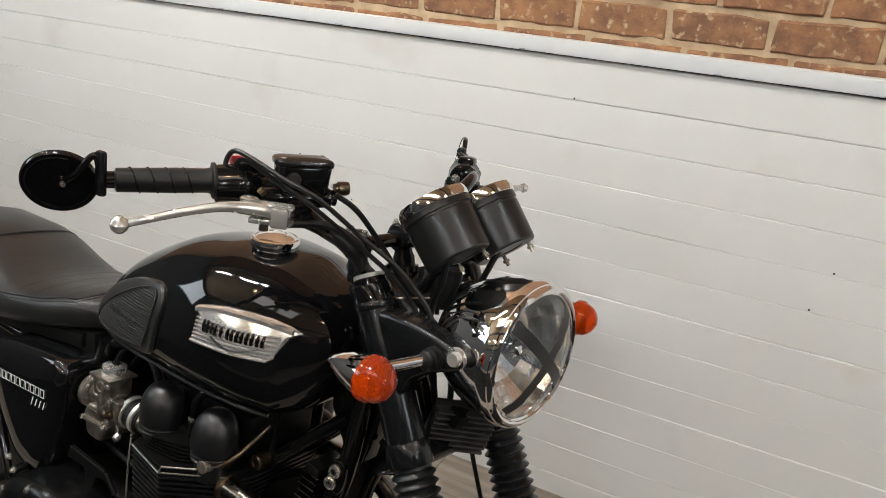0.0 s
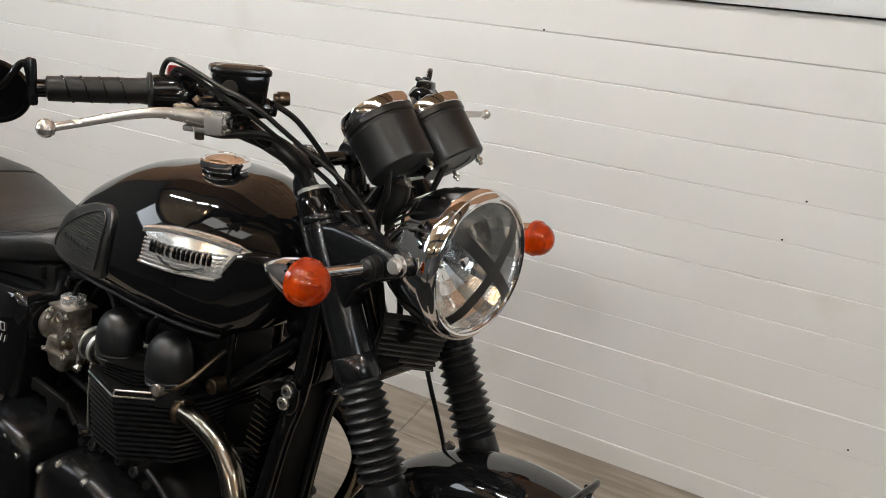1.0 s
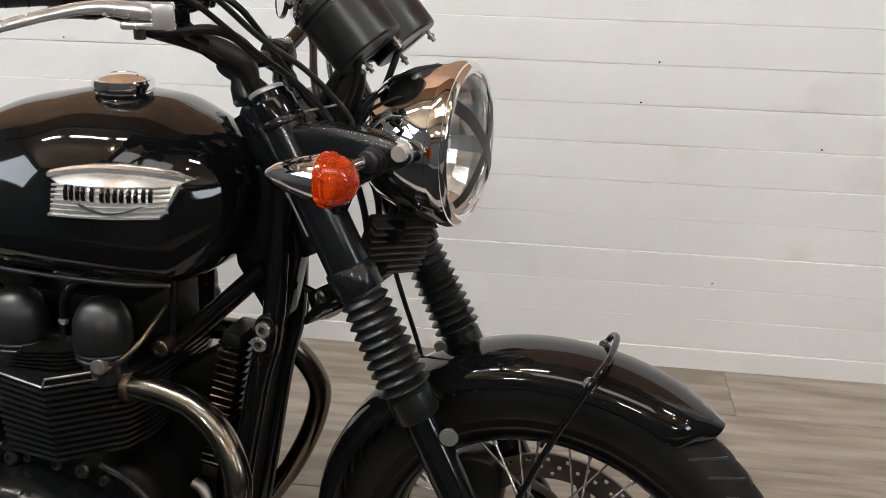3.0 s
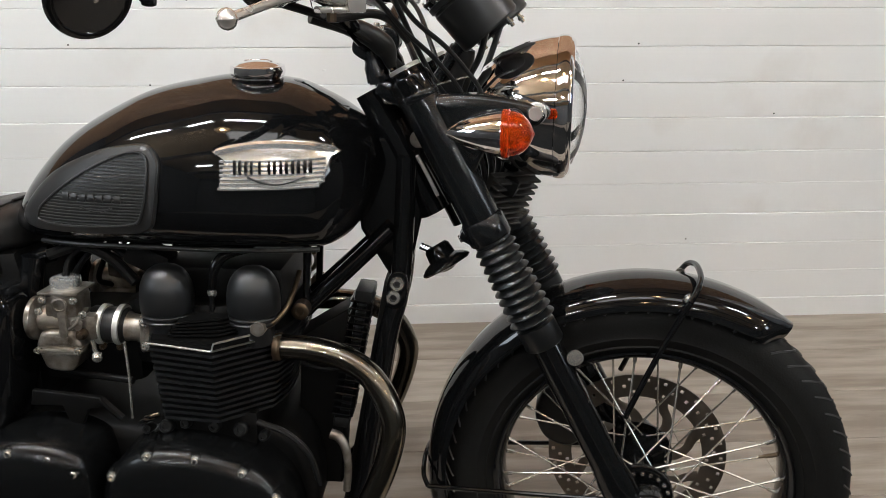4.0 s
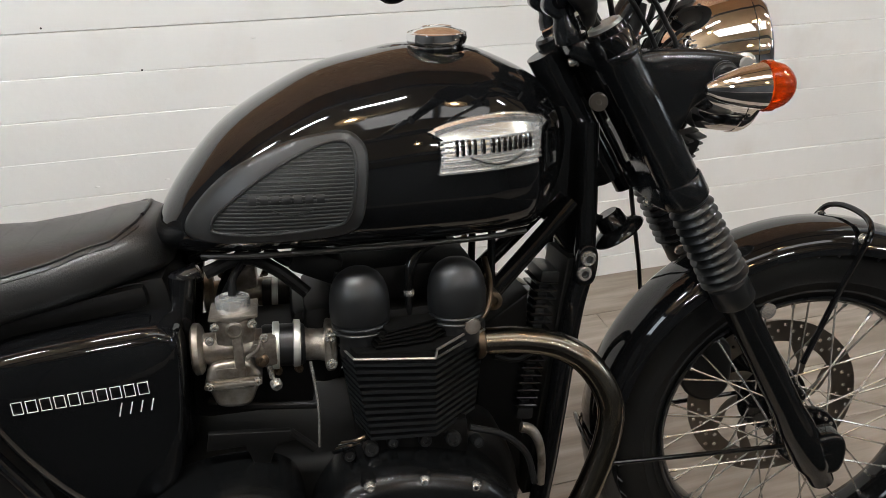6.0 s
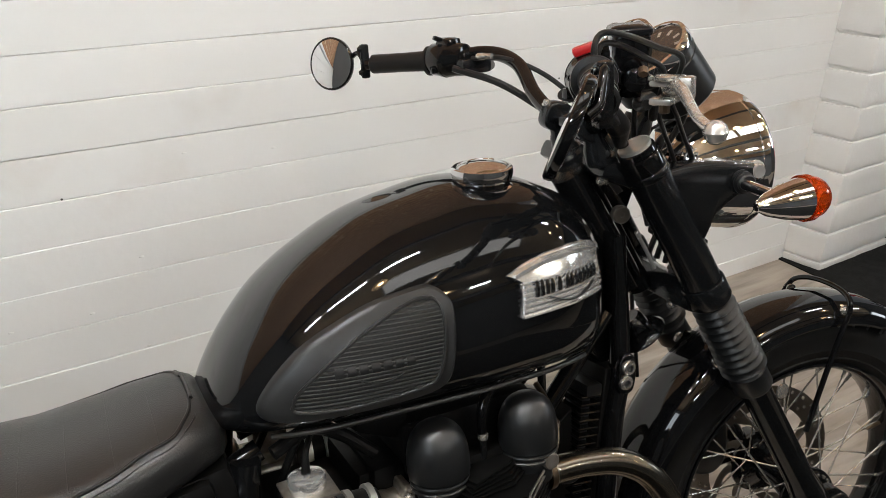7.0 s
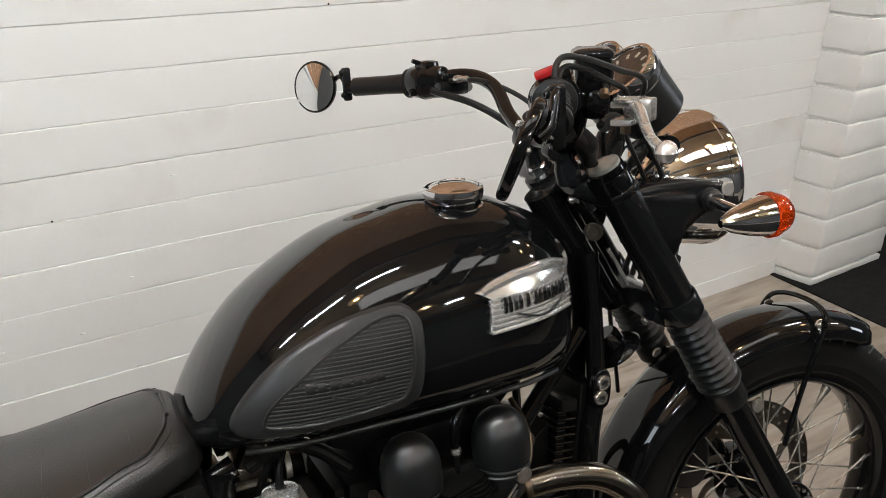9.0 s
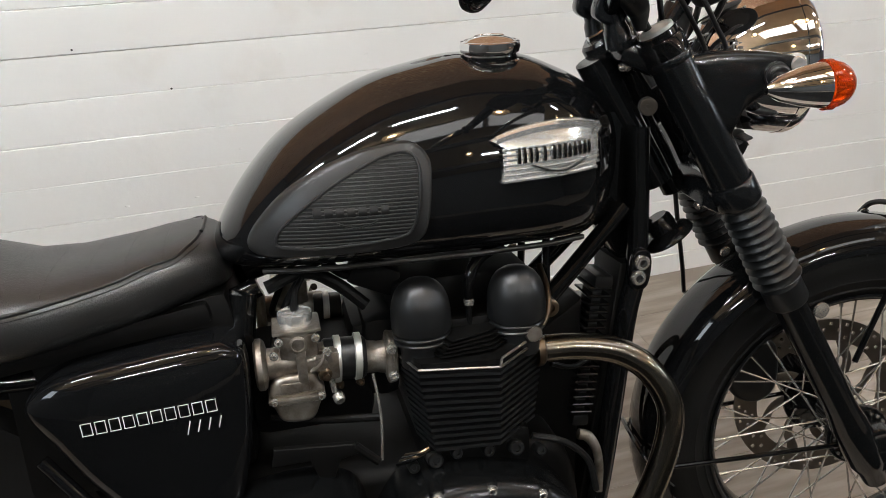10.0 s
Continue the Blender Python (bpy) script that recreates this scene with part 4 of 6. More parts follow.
for k in range(5):
    part("head_fin", fin_mesh(0.646 + k * 0.005, 0.0025, -0.03 - 0.004 * k), DARK, engine)

# oil feed pipe and its banjo bolts, spark plug tubes
for s in (-1, 1):
    part("oil_pipe", tube([(0.013, s * 0.147, 0.657), (0.03, s * 0.141, 0.660), (0.046, s * 0.122, 0.676), (0.054, s * 0.095, 0.698), (0.056, s * 0.06, 0.718)], 0.0045, 12), BRASS, engine, "thin brown oil feed pipe")
    part("banjo_bolt", lathe([(0.012, -0.01), (0.012, 0.008), (0.0105, 0.0105), (0, 0.011)], axis_matrix((0.012, s * 0.152, 0.657), (0, s, 0)), 14), ALLOY, engine)
    part("mount_bolt", join(lathe([(0.014, -0.02), (0.014, 0.004), (0.011, 0.006), (0.007, 0.006), (0.006, 0.002), (0, 0.002)], axis_matrix((0.061, s * 0.085, 0.661), (0, s, 0)), 18)), BRASS, engine)
    part("plug_lead", tube([(-0.067, s * 0.12, 0.64), (-0.066, s * 0.12, 0.70), (-0.062, s * 0.118, 0.735), (-0.045, s * 0.11, 0.757), (-0.01, s * 0.09, 0.765)], [0.0055, 0.0055, 0.008, 0.008, 0.008], 12), FRAME, engine)
    part("lead_clip", lathe([(0.007, -0.004), (0.008, 0), (0.007, 0.004)], axis_matrix((-0.066, s * 0.12, 0.70), (0, 0, 1)), 12), BOLT, engine)
    part("head_stay", tube([(0.065, s * 0.06, 0.66), (0.07, s * 0.055, 0.77)], 0.006, 10), FRAME, engine)

# exhaust port flange
for s in (-1, 1):
    part("exhaust_clamp", lathe([(0.0235, 0), (0.0245, 0.003), (0.0235, 0.009), (0.0205, 0.012)], axis_matrix((0.026, s * 0.118, 0.614), (1, 0, 0)), 24), BRASS, engine)

# lower crankcase brace, seen as a thin bright edge, breather elbow and hose
part("case_rib", tube([(0.005, -0.16, 0.505), (0.05, -0.165, 0.49), (0.085, -0.165, 0.455), (0.1, -0.16, 0.40)], 0.005, 8), ENGINE, engine)
part("starter_hose", tube([(0.104, -0.082, 0.447), (0.119, -0.084, 0.441), (0.130, -0.088, 0.422), (0.134, -0.092, 0.39), (0.131, -0.095, 0.35)], [0.0085, 0.0085, 0.0075, 0.0065, 0.0065], 12), ALLOY, engine, "pale metal hose with an elbow")
part("case_bracket", join(prism([(-0.35, 0.52), (-0.345, 0.545), (-0.24, 0.535), (-0.235, 0.52), (-0.26, 0.515), (-0.27, 0.49), (-0.29, 0.49), (-0.30, 0.52)], -0.155, -0.145, 0.002), tube([(-0.24, -0.15, 0.53), (-0.21, -0.15, 0.50)], 0.006, 8)), DARK, engine)
for k in range(4):
    part("case_wire", tube([(-0.185 + 0.004 * k, -0.15, 0.49 + 0.004 * k), (-0.17 + 0.004 * k, -0.17, 0.505 + 0.003 * k), (-0.155 + 0.004 * k, -0.17, 0.51 + 0.003 * k)], 0.0028, 8), BRASS if k % 2 else FRAME, engine)

# small bosses and studs between the cylinder base and the crankcase
for k, (u, w, r) in enumerate(((-0.135, 0.492, 0.011), (-0.105, 0.498, 0.008), (-0.06, 0.494, 0.009), (-0.02, 0.490, 0.011), (0.015, 0.480, 0.008), (-0.165, 0.487, 0.008))):
    part("case_stud", lathe([(r, 0), (r, 0.018), (r * 0.8, 0.021), (r * 0.45, 0.021), (r * 0.4, 0.018), (0, 0.018)], axis_matrix((u, -0.150, w), (0, -1, 0.25)), 14), ENGINE, engine)

# ---- carburettors ----


def carburettor(s):
    v = s * 0.108
    vin = s * 0.096
    body = join(lathe([(0.021, 0), (0.021, 0.014), (0.019, 0.018), (0.020, 0.075)], axis_matrix((-0.340, v, 0.646), (1, 0, 0)), 24),
                lathe([(0.024, 0), (0.0235, 0.03), (0.027, 0.034), (0.027, 0.040)], Matrix.Translation((-0.298, v, 0.655)), 24),
                box((0.05, 0.05, 0.034), (-0.298, v, 0.674), 0.006), box((0.03, 0.03, 0.04), (-0.262, v + s * 0.008, 0.640), 0.006))
    carb = part("carburettor", body, ALLOY, bike, "grey cast alloy carburettor, lightly corroded")
    part("cap_flange", box((0.062, 0.062, 0.005), (-0.298, v, 0.6965), 0.002), ALLOY, carb)
    part("top_cap", lathe([(0.0225, 0), (0.023, 0.011), (0.0222, 0.0155), (0.018, 0.0178), (0, 0.0185)], Matrix.Translation((-0.298, v, 0.699)), 28), POLISHED, carb, "bright domed top cap")
    part("cap_boss", lathe([(0.011, 0), (0.012, 0.004), (0.009, 0.005), (0.008, 0.002), (0, 0.002)], axis_matrix((-0.298, v + s * 0.0245, 0.678), (0, s, 0)), 18), ALLOY, carb)
    part("bowl_flange", box((0.074, 0.066, 0.006), (-0.307, v, 0.604), 0.002), ALLOY, carb)
    part("bowl_top", prism(rounded([(-0.336, 0.606), (-0.338, 0.622), (-0.326, 0.634), (-0.288, 0.634), (-0.276, 0.622), (-0.275, 0.606)]), v - 0.027, v + 0.027, 0.006), ALLOY, carb)
    part("float_bowl", prism(rounded([(-0.334, 0.602), (-0.335, 0.584), (-0.325, 0.570), (-0.292, 0.568), (-0.280, 0.584), (-0.279, 0.602)]), v - 0.026, v + 0.026, 0.007), ALLOY, carb, "cast float bowl with a raised plate")
    part("bowl_plate", box((0.038, 0.003, 0.013), (-0.308, v + s * 0.0275, 0.620), 0.001), ALLOY, carb)
    part("drain_plug", lathe([(0.0055, 0), (0.0055, 0.008), (0.0035, 0.012), (0, 0.012)], axis_matrix((-0.307, v, 0.570), (0, 0, -1)), 10), BOLT, carb)
    part("slide_column", box((0.013, 0.010, 0.050), (-0.296, v + s * 0.024, 0.645), 0.003), ALLOY, carb)
    part("bell_mouth", lathe([(0.03, 0), (0.0345, 0.003), (0.0345, 0.010), (0.03, 0.014), (0.022, 0.016)], axis_matrix((-0.356, v, 0.647), (1, 0, 0)), 32), ALLOY, carb)
    part("choke_knob", lathe([(0.009, 0), (0.009, 0.008), (0.0045, 0.010), (0.0045, 0.02), (0, 0.021)], axis_matrix((-0.268, v + s * 0.020, 0.632), (0.1, s, 0)), 12), BRASS, carb)
    part("idle_screw", join(lathe([(0.008, 0), (0.008, 0.008), (0.006, 0.011), (0, 0.011)], axis_matrix((-0.254, v + s * 0.012, 0.592), (0.25, s * 0.8, -0.45)), 14), tube([(-0.262, v + s * 0.012, 0.632), (-0.257, v + s * 0.012, 0.598)], 0.004, 8)), BOLT, carb)
    part("throttle_lever", join(tube([(-0.285, v + s * 0.03, 0.640), (-0.272, v + s * 0.032, 0.650), (-0.266, v + s * 0.03, 0.662)], 0.003, 8), lathe([(0.009, 0), (0.009, 0.004), (0, 0.005)], axis_matrix((-0.272, v + s * 0.028, 0.648), (0, s, 0)), 14)), ALLOY, carb)
    for u, w in ((-0.330, 0.668), (-0.262, 0.664), (-0.336, 0.604), (-0.276, 0.604), (-0.275, 0.686), (-0.322, 0.686)):
        part("screw", bolt((u, v + s * 0.030, w), (0, s, 0), 0.004, 0.005), BOLT, carb)
    part("inlet_rubber", lathe([(0.027, 0), (0.029, 0.004), (0.029, 0.054), (0.026, 0.058)], axis_matrix((-0.268, vin, 0.636), (1, 0, -0.06)), 28), RUBBER, carb, "black rubber inlet sleeve")
    for u in (-0.249, -0.221):
        part("hose_clamp", lathe([(0.0295, 0), (0.0325, 0.001), (0.0325, 0.009), (0.0295, 0.010)], axis_matrix((u - 0.005, vin, 0.635), (1, 0, -0.08)), 28), CLAMP, carb, "pale metal hose clamp")
        part("screw", bolt((u, vin + s * 0.014, 0.603), (0.2, s, 0), 0.0042, 0.008), BRASS, carb)
    part("inlet_stub", lathe([(0.026, 0), (0.0225, 0.006), (0.0215, 0.02), (0.024, 0.034), (0.027, 0.038)], axis_matrix((-0.214, vin, 0.632), (1, -s * 0.05, -0.15)), 24), ALLOY, carb)
    part("stub_flange", prism(rounded([(-0.182, 0.656), (-0.173, 0.660), (-0.167, 0.652), (-0.169, 0.606), (-0.176, 0.598), (-0.185, 0.604)]), vin - 0.026, vin + 0.026, 0.005), ALLOY, carb)
    for w in (0.648, 0.609):
        part("screw", bolt((-0.176, vin + s * 0.026, w), (0, s, 0), 0.005, 0.005), BOLT, carb)
    part("throttle_cable", tube([(-0.298, v, 0.714), (-0.29, v * 0.9, 0.745), (-0.25, v * 0.6, 0.765), (-0.1, v * 0.3, 0.77)], [0.006, 0.004, 0.003, 0.003], 8), DARK, carb)
    part("fuel_hose", tube([(-0.32, v * 0.85, 0.64), (-0.33, v * 0.6, 0.66), (-0.3, v * 0.5, 0.72), (-0.26, v * 0.4, 0.765)], 0.005, 10), DARK, carb)
    return carb


for s in (-1, 1):
    carburettor(s)

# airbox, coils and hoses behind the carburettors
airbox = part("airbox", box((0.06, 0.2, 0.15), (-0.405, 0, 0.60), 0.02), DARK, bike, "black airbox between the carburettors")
# added dark block that hides the pale wall behind the carburettors
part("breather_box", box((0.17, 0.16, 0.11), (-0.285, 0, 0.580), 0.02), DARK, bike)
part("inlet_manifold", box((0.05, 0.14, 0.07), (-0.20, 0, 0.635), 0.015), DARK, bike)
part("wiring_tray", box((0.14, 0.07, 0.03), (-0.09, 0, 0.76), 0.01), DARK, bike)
for k, pts in enumerate((((-0.33, -0.09, 0.745), (-0.28, -0.08, 0.758), (-0.24, -0.07, 0.735), (-0.2, -0.08, 0.70)), ((-0.25, -0.05, 0.76), (-0.22, -0.06, 0.74), (-0.19, -0.06, 0.75)), ((-0.345, -0.1, 0.565), (-0.28, -0.11, 0.555), (-0.2, -0.12, 0.55)), ((-0.205, -0.13, 0.62), (-0.2, -0.135, 0.56), (-0.203, -0.13, 0.49)), ((0.06, -0.09, 0.575), (0.1, -0.08, 0.56), (0.15, -0.05, 0.565)))):
    part("hose", tube(pts, (0.009, 0.007, 0.006, 0.0022, 0.004)[k], 10), DARK if k != 3 else BOLT, bike, "black rubber hose")
part("ignition_coil", box((0.07, 0.05, 0.04), (-0.185, -0.05, 0.735), 0.01, pose(0, 0, 0, 0, 25, 0)), DARK, bike)
part("footrest_hanger", join(tube([(-0.47, -0.15, 0.45), (-0.53, -0.17, 0.40), (-0.60, -0.18, 0.33)], 0.012, 12), tube([(-0.62, -0.15, 0.58), (-0.50, -0.17, 0.40), (-0.45, -0.17, 0.3)], 0.009, 12)), FRAME, bike)
for u, w in ((-0.515, 0.455), (-0.497, 0.432)):
    part("hanger_bolt", bolt((u, -0.17, w), (0, -1, 0), 0.005, 0.006), BOLT, bike)

# downtube lugs with their two bolts
for s in (-1, 1):
    lug = part("frame_lug", prism(rounded([(0.198, 0.665), (0.196, 0.70), (0.205, 0.722), (0.224, 0.722), (0.23, 0.70), (0.222, 0.665)]), s * 0.063 - 0.006, s * 0.063 + 0.006, 0.003), FRAME, bike)
    for u, w in ((0.213, 0.705), (0.207, 0.682)):
        part("lug_bolt", lathe([(0.0115, 0), (0.0115, 0.006), (0.010, 0.008), (0.006, 0.008), (0.0055, 0.003), (0, 0.003)], axis_matrix((u, s * 0.067, w), (0, s, 0)), 18), BOLT, lug, "silver socket bolt")
        part("bolt_socket", lathe([(0.0058, 0.003), (0.0058, 0.0088), (0.0045, 0.0088), (0.004, 0.0045), (0, 0.0045)], axis_matrix((u, s * 0.067, w), (0, s, 0)), 12), DIAL, lug)

# oil cooler stack: thin fins across the downtubes
cooler = part("oil_cooler", join(box((0.03, 0.07, 0.02), (0.158, -0.025, 0.678), 0.006, pose(0, 0, 0, 0, 8, 0)), box((0.028, 0.07, 0.02), (0.118, -0.025, 0.455), 0.006, pose(0, 0, 0, 0, 8, 0)), box((0.016, 0.04, 0.22), (0.138, -0.025, 0.566), 0.003, pose(0, 0, 0, 0, 9, 0))), ENGINE, bike, "black finned oil cooler")
for k in range(17):
    f = k / 16
    part("cooler_fin", box((0.036, 0.06, 0.004), (0.154 - 0.034 * f, -0.028, 0.668 - 0.2 * f), 0.0014, pose(0, 0, 0, 0, 8, 0), 1), FRAME, cooler)

# horn between the downtubes
HORN = axis_matrix((0.288, -0.005, 0.722), (0.46, -0.15, -0.76), (0, 1, 0))
horn = part("horn", lathe([(0.018, -0.035), (0.022, -0.03), (0.024, -0.012), (0.036, -0.006), (0.043, 0.0), (0.044, 0.003), (0.041, 0.006), (0.02, 0.008), (0.008, 0.012), (0, 0.012)], HORN, 32), FRAME, bike, "round black horn")
part("horn_bracket", tube([(0.245, 0.0, 0.75), (0.265, 0, 0.742), (0.285, 0, 0.735)], 0.006, 8), FRAME, horn)

# ---- steering details ----
for s in (-1, 1):
    top = fork_at(0.022, s * FV)
    part("yoke_clamp", lathe([(0.0310, 0), (0.0322, 0.002), (0.0322, 0.010), (0.0310, 0.012)], axis_matrix(top, DOWN), 28), SATIN, yoke)
    part("lower_clamp", lathe([(0.0325, 0), (0.034, 0.003), (0.034, 0.034), (0.0325, 0.037)], axis_matrix(fork_at(0.232, s * FV), DOWN), 28), SATIN, lower_yoke)
    part("clamp_bolt", bolt((0.207, s * 0.075, 1.0), (-1, 0, -0.4), 0.0065, 0.009), BOLT, yoke)
    part("clamp_bolt", bolt((0.322, s * 0.078, 0.787), (-0.8, s * 0.3, -0.4), 0.0065, 0.009), BOLT, lower_yoke)
part("steering_lock", lathe([(0.0135, 0), (0.0135, 0.012), (0.0115, 0.014), (0.004, 0.014), (0.0035, 0.012), (0, 0.012)], axis_matrix((0.247, -0.016, 0.929), (-0.15, -1, 0.1)), 20), DISC, bike, "dull silver steering lock", STEER)
part("lock_rod", tube([(0.250, -0.060, 0.912), (0.266, -0.061, 0.884), (0.283, -0.060, 0.850)], 0.0032, 8), LEVER, bike, "thin bright rod beside the headstock", STEER)
part("stem_washer", lathe([(0.028, 0), (0.028, -0.014), (0.024, -0.019), (0, -0.019)], axis_matrix((0.196, 0.0, 1.016), DOWN), 28), SATIN, yoke)
part("stem_nut", lathe([(0.0145, -0.018), (0.0145, -0.027), (0.0125, -0.029), (0.008, -0.029), (0.007, -0.026), (0, -0.026)], axis_matrix((0.196, 0.0, 1.016), DOWN), 6), CHROME, yoke, "chrome hexagonal stem nut")
part("stem", lathe([(0.021, 0), (0.021, 0.25)], axis_matrix((0.197, 0, 1.015), DOWN), 24), FRAME, yoke)
for s in (-1, 1):
    v = s * 0.052
    riser = part("bar_riser", join(lathe([(0.019, 0), (0.018, 0.022), (0.015, 0.03), (0.016, 0.06)], axis_matrix((0.192, v, 1.022), (-0.25, 0, 0.97)), 20), prism(rounded([(0.154, 1.064), (0.16, 1.09), (0.178, 1.097), (0.198, 1.087), (0.2, 1.064), (0.18, 1.05)]), v - 0.014, v + 0.014, 0.004)), SATIN, bike, "black handlebar clamp on a riser", STEER)
    part("riser_spacer", lathe([(0.0205, 0), (0.0205, 0.01)], axis_matrix((0.197, v, 1.02), (-0.25, 0, 0.97)), 20), SATIN, riser)
    for du in (-0.016, 0.016):
        part("clamp_bolt", bolt((0.178 + du, v, 1.094), (0, 0, 1), 0.005, 0.006), BOLT, riser)

# grips, switch housings, levers, mirrors
grip_r = part("grip", join(lathe([(0.012, 0), (0.0165, 0.002), (0.0168, 0.03), (0.0178, 0.08), (0.0172, 0.118), (0.0185, 0.125), (0.0255, 0.127), (0.0262, 0.1295), (0.0255, 0.132), (0.016, 0.134)], axis_matrix((0.021, -0.362, 1.158), (0.428, 0.902, 0.038)), 28)), RUBBER, bike, "black rubber throttle grip with diagonal grooves", STEER)
GRIP = axis_matrix((0.021, -0.362, 1.158), (0.428, 0.902, 0.038))
for k in range(4):
    part("grip_groove", tube([GRIP @ Vector((0.0172 * math.cos(a), 0.0172 * math.sin(a), 0.014 + 0.023 * k + 0.004 * a)) for a in np.linspace(0, 6.0, 19)], 0.0012, 6, 2), FRAME, grip_r)
grip_l = part("grip", lathe([(0.0255, -0.004), (0.0255, 0.0), (0.0178, 0.002), (0.0168, 0.05), (0.0172, 0.118), (0.012, 0.122)], axis_matrix((0.07, 0.331, 1.1445), (-0.85, 0.95, -0.06)), 28), RUBBER, bike, "black rubber grip", STEER)


def switchgear(s, at):
    axis = (-0.75, 1, 0) if s > 0 else (0.428, 0.902, 0.038)
    A = axis_matrix(at, axis)
    body = join(lathe([(0.024, -0.040), (0.0265, -0.0385), (0.0275, -0.034), (0.0285, -0.014), (0.0300, -0.010), (0.0300, 0.006), (0.0285, 0.010), (0.027, 0.026), (0.023, 0.031), (0.014, 0.034)], A, 32), box((0.034, 0.034, 0.046), (at[0] + 0.004, at[1] - 0.002 * s, at[2] + 0.014), 0.009, pose(0, 0, 0, 0, 0, 25 * s)))
    sw = part("switch_housing", body, FRAME, bike, "black handlebar switch housing", STEER)
    part("parting_rim", lathe([(0.0297, -0.002), (0.0308, -0.0015), (0.0308, 0.0005), (0.0297, 0.001)], A, 32, "ring"), SATIN, sw)
    part("switch_button", lathe([(0.0068, 0), (0.0068, 0.003), (0.005, 0.005), (0, 0.0056)], axis_matrix((at[0] + 0.016, at[1] - 0.030 * s, at[2] + 0.008), (1, 0.4 * s, 0.15)), 16), DUSTY, sw)
    part("switch_button", box((0.01, 0.012, 0.009), (at[0] - 0.030, at[1] + 0.01 * s, at[2] + 0.002), 0.003), FRAME, sw)
    part("switch_button", box((0.012, 0.014, 0.012), (at[0] - 0.026, at[1] - 0.006 * s, at[2] - 0.016), 0.003), FRAME, sw)
    for dv in (-0.014, 0.018):
        part("screw", bolt((at[0] + 0.022, at[1] + dv, at[2] + 0.006), (1, 0.3 * s, 0.1), 0.004, 0.003), BOLT, sw)
    return sw


right_switch = switchgear(-1, (0.094, -0.208, 1.160))
part("kill_switch", box((0.026, 0.016, 0.011), (0.081, -0.213, 1.1925), 0.004, pose(0, 0, 0, 0, -18, -25)), RED, right_switch, "red kill switch")
left_switch = switchgear(1, (0.093, 0.304, 1.147))
part("choke_lever", box((0.03, 0.012, 0.008), (0.085, 0.304, 1.18), 0.003, pose(0, 0, 0, 0, 20, 0)), FRAME, left_switch)

# brake master cylinder, reservoir and lever, set along the bar
RES = pose(0.168, -0.163, 0, 0, 0, 64.6)


def rounded_box(rows):
    """Rounded rectangles (half length, half depth, height) lofted upwards."""
    rings = []
    for hx, hy, z in rows:
        q = 0.45 * min(hx, hy)
        ring = []
        for cx, cy, a0 in ((hx - q, hy - q, 0), (-hx + q, hy - q, 90), (-hx + q, -hy + q, 180), (hx - q, -hy + q, 270)):
            ring += [RES @ Vector((cx + q * math.cos(radians(a0 + a)), cy + q * math.sin(radians(a0 + a)), z)) for a in (0, 22, 45, 68, 90)]
        rings.append(ring)
    return loft(rings)


MC = axis_matrix(RES @ Vector((-0.056, -0.003, 1.153)), (0.428, 0.902, 0.03))
res = part("brake_reservoir", rounded_box(((0.022, 0.014, 1.152), (0.031, 0.018, 1.157), (0.0345, 0.0205, 1.165), (0.0385, 0.0225, 1.199), (0.0375, 0.0215, 1.202))), FRAME, bike, "black brake fluid reservoir", STEER)
part("reservoir_lid", rounded_box(((0.0375, 0.0220, 1.2010), (0.0405, 0.0240, 1.2020), (0.0412, 0.0246, 1.2045), (0.0412, 0.0246, 1.2080), (0.0392, 0.0230, 1.2108), (0.033, 0.018, 1.2130), (0.020, 0.010, 1.2138))), SATIN, res, "dusty black reservoir lid")
for k in (-1, 1):
    part("screw", bolt(RES @ Vector((0.030 * k, 0.014 * k, 1.2118)), (0, 0, 1), 0.0034, 0.0018), BOLT, res)
part("sight_glass", lathe([(0.0105, 0), (0.0105, 0.003), (0.0085, 0.0038), (0.0075, 0.0028), (0, 0.0026)], axis_matrix(RES @ Vector((-0.017, -0.0212, 1.184)), (0.902, -0.428, -0.05)), 22), DUSTY, res, "clouded sight glass")
part("master_cylinder", join(lathe([(0.008, 0), (0.0135, 0.002), (0.0145, 0.012), (0.0145, 0.030), (0.0165, 0.034), (0.0165, 0.078), (0.0145, 0.084), (0.0145, 0.096), (0.0115, 0.100), (0.0115, 0.106), (0.007, 0.108)], MC, 24), box((0.036, 0.034, 0.026), RES @ Vector((-0.016, 0.016, 1.152)), 0.007, pose(0, 0, 0, 0, 0, 64.6)), box((0.028, 0.026, 0.03), RES @ Vector((0.002, -0.004, 1.140)), 0.008, pose(0, 0, 0, 0, 0, 64.6))), FRAME, res, "black master cylinder")
part("bar_clamp", join(lathe([(0.0125, -0.012), (0.019, -0.012), (0.019, 0.012), (0.0125, 0.012)], axis_matrix((0.122, -0.186, 1.158), (0.428, 0.902, 0.0)), 24, "ring"), bolt((0.118, -0.196, 1.178), (-0.4, 0, 1), 0.0045, 0.005)), FRAME, res)
part("banjo_bolt", lathe([(0.0075, 0), (0.0075, 0.006), (0.0105, 0.006), (0.0105, 0.018), (0.0095, 0.020), (0.0095, 0.0215), (0, 0.0215)], axis_matrix(RES @ Vector((0.047, -0.004, 1.170)), (0.428, 0.902, 0.05)), 12), BRASS, res, "aged brass hose bolt")
part("brake_switch_wire", tube([(0.162, -0.216, 1.124), (0.168, -0.192, 1.118), (0.180, -0.166, 1.119), (0.208, -0.146, 1.122), (0.229, -0.126, 1.112), (0.246, -0.10, 1.085)], 0.0062, 10), RUBBER, res)
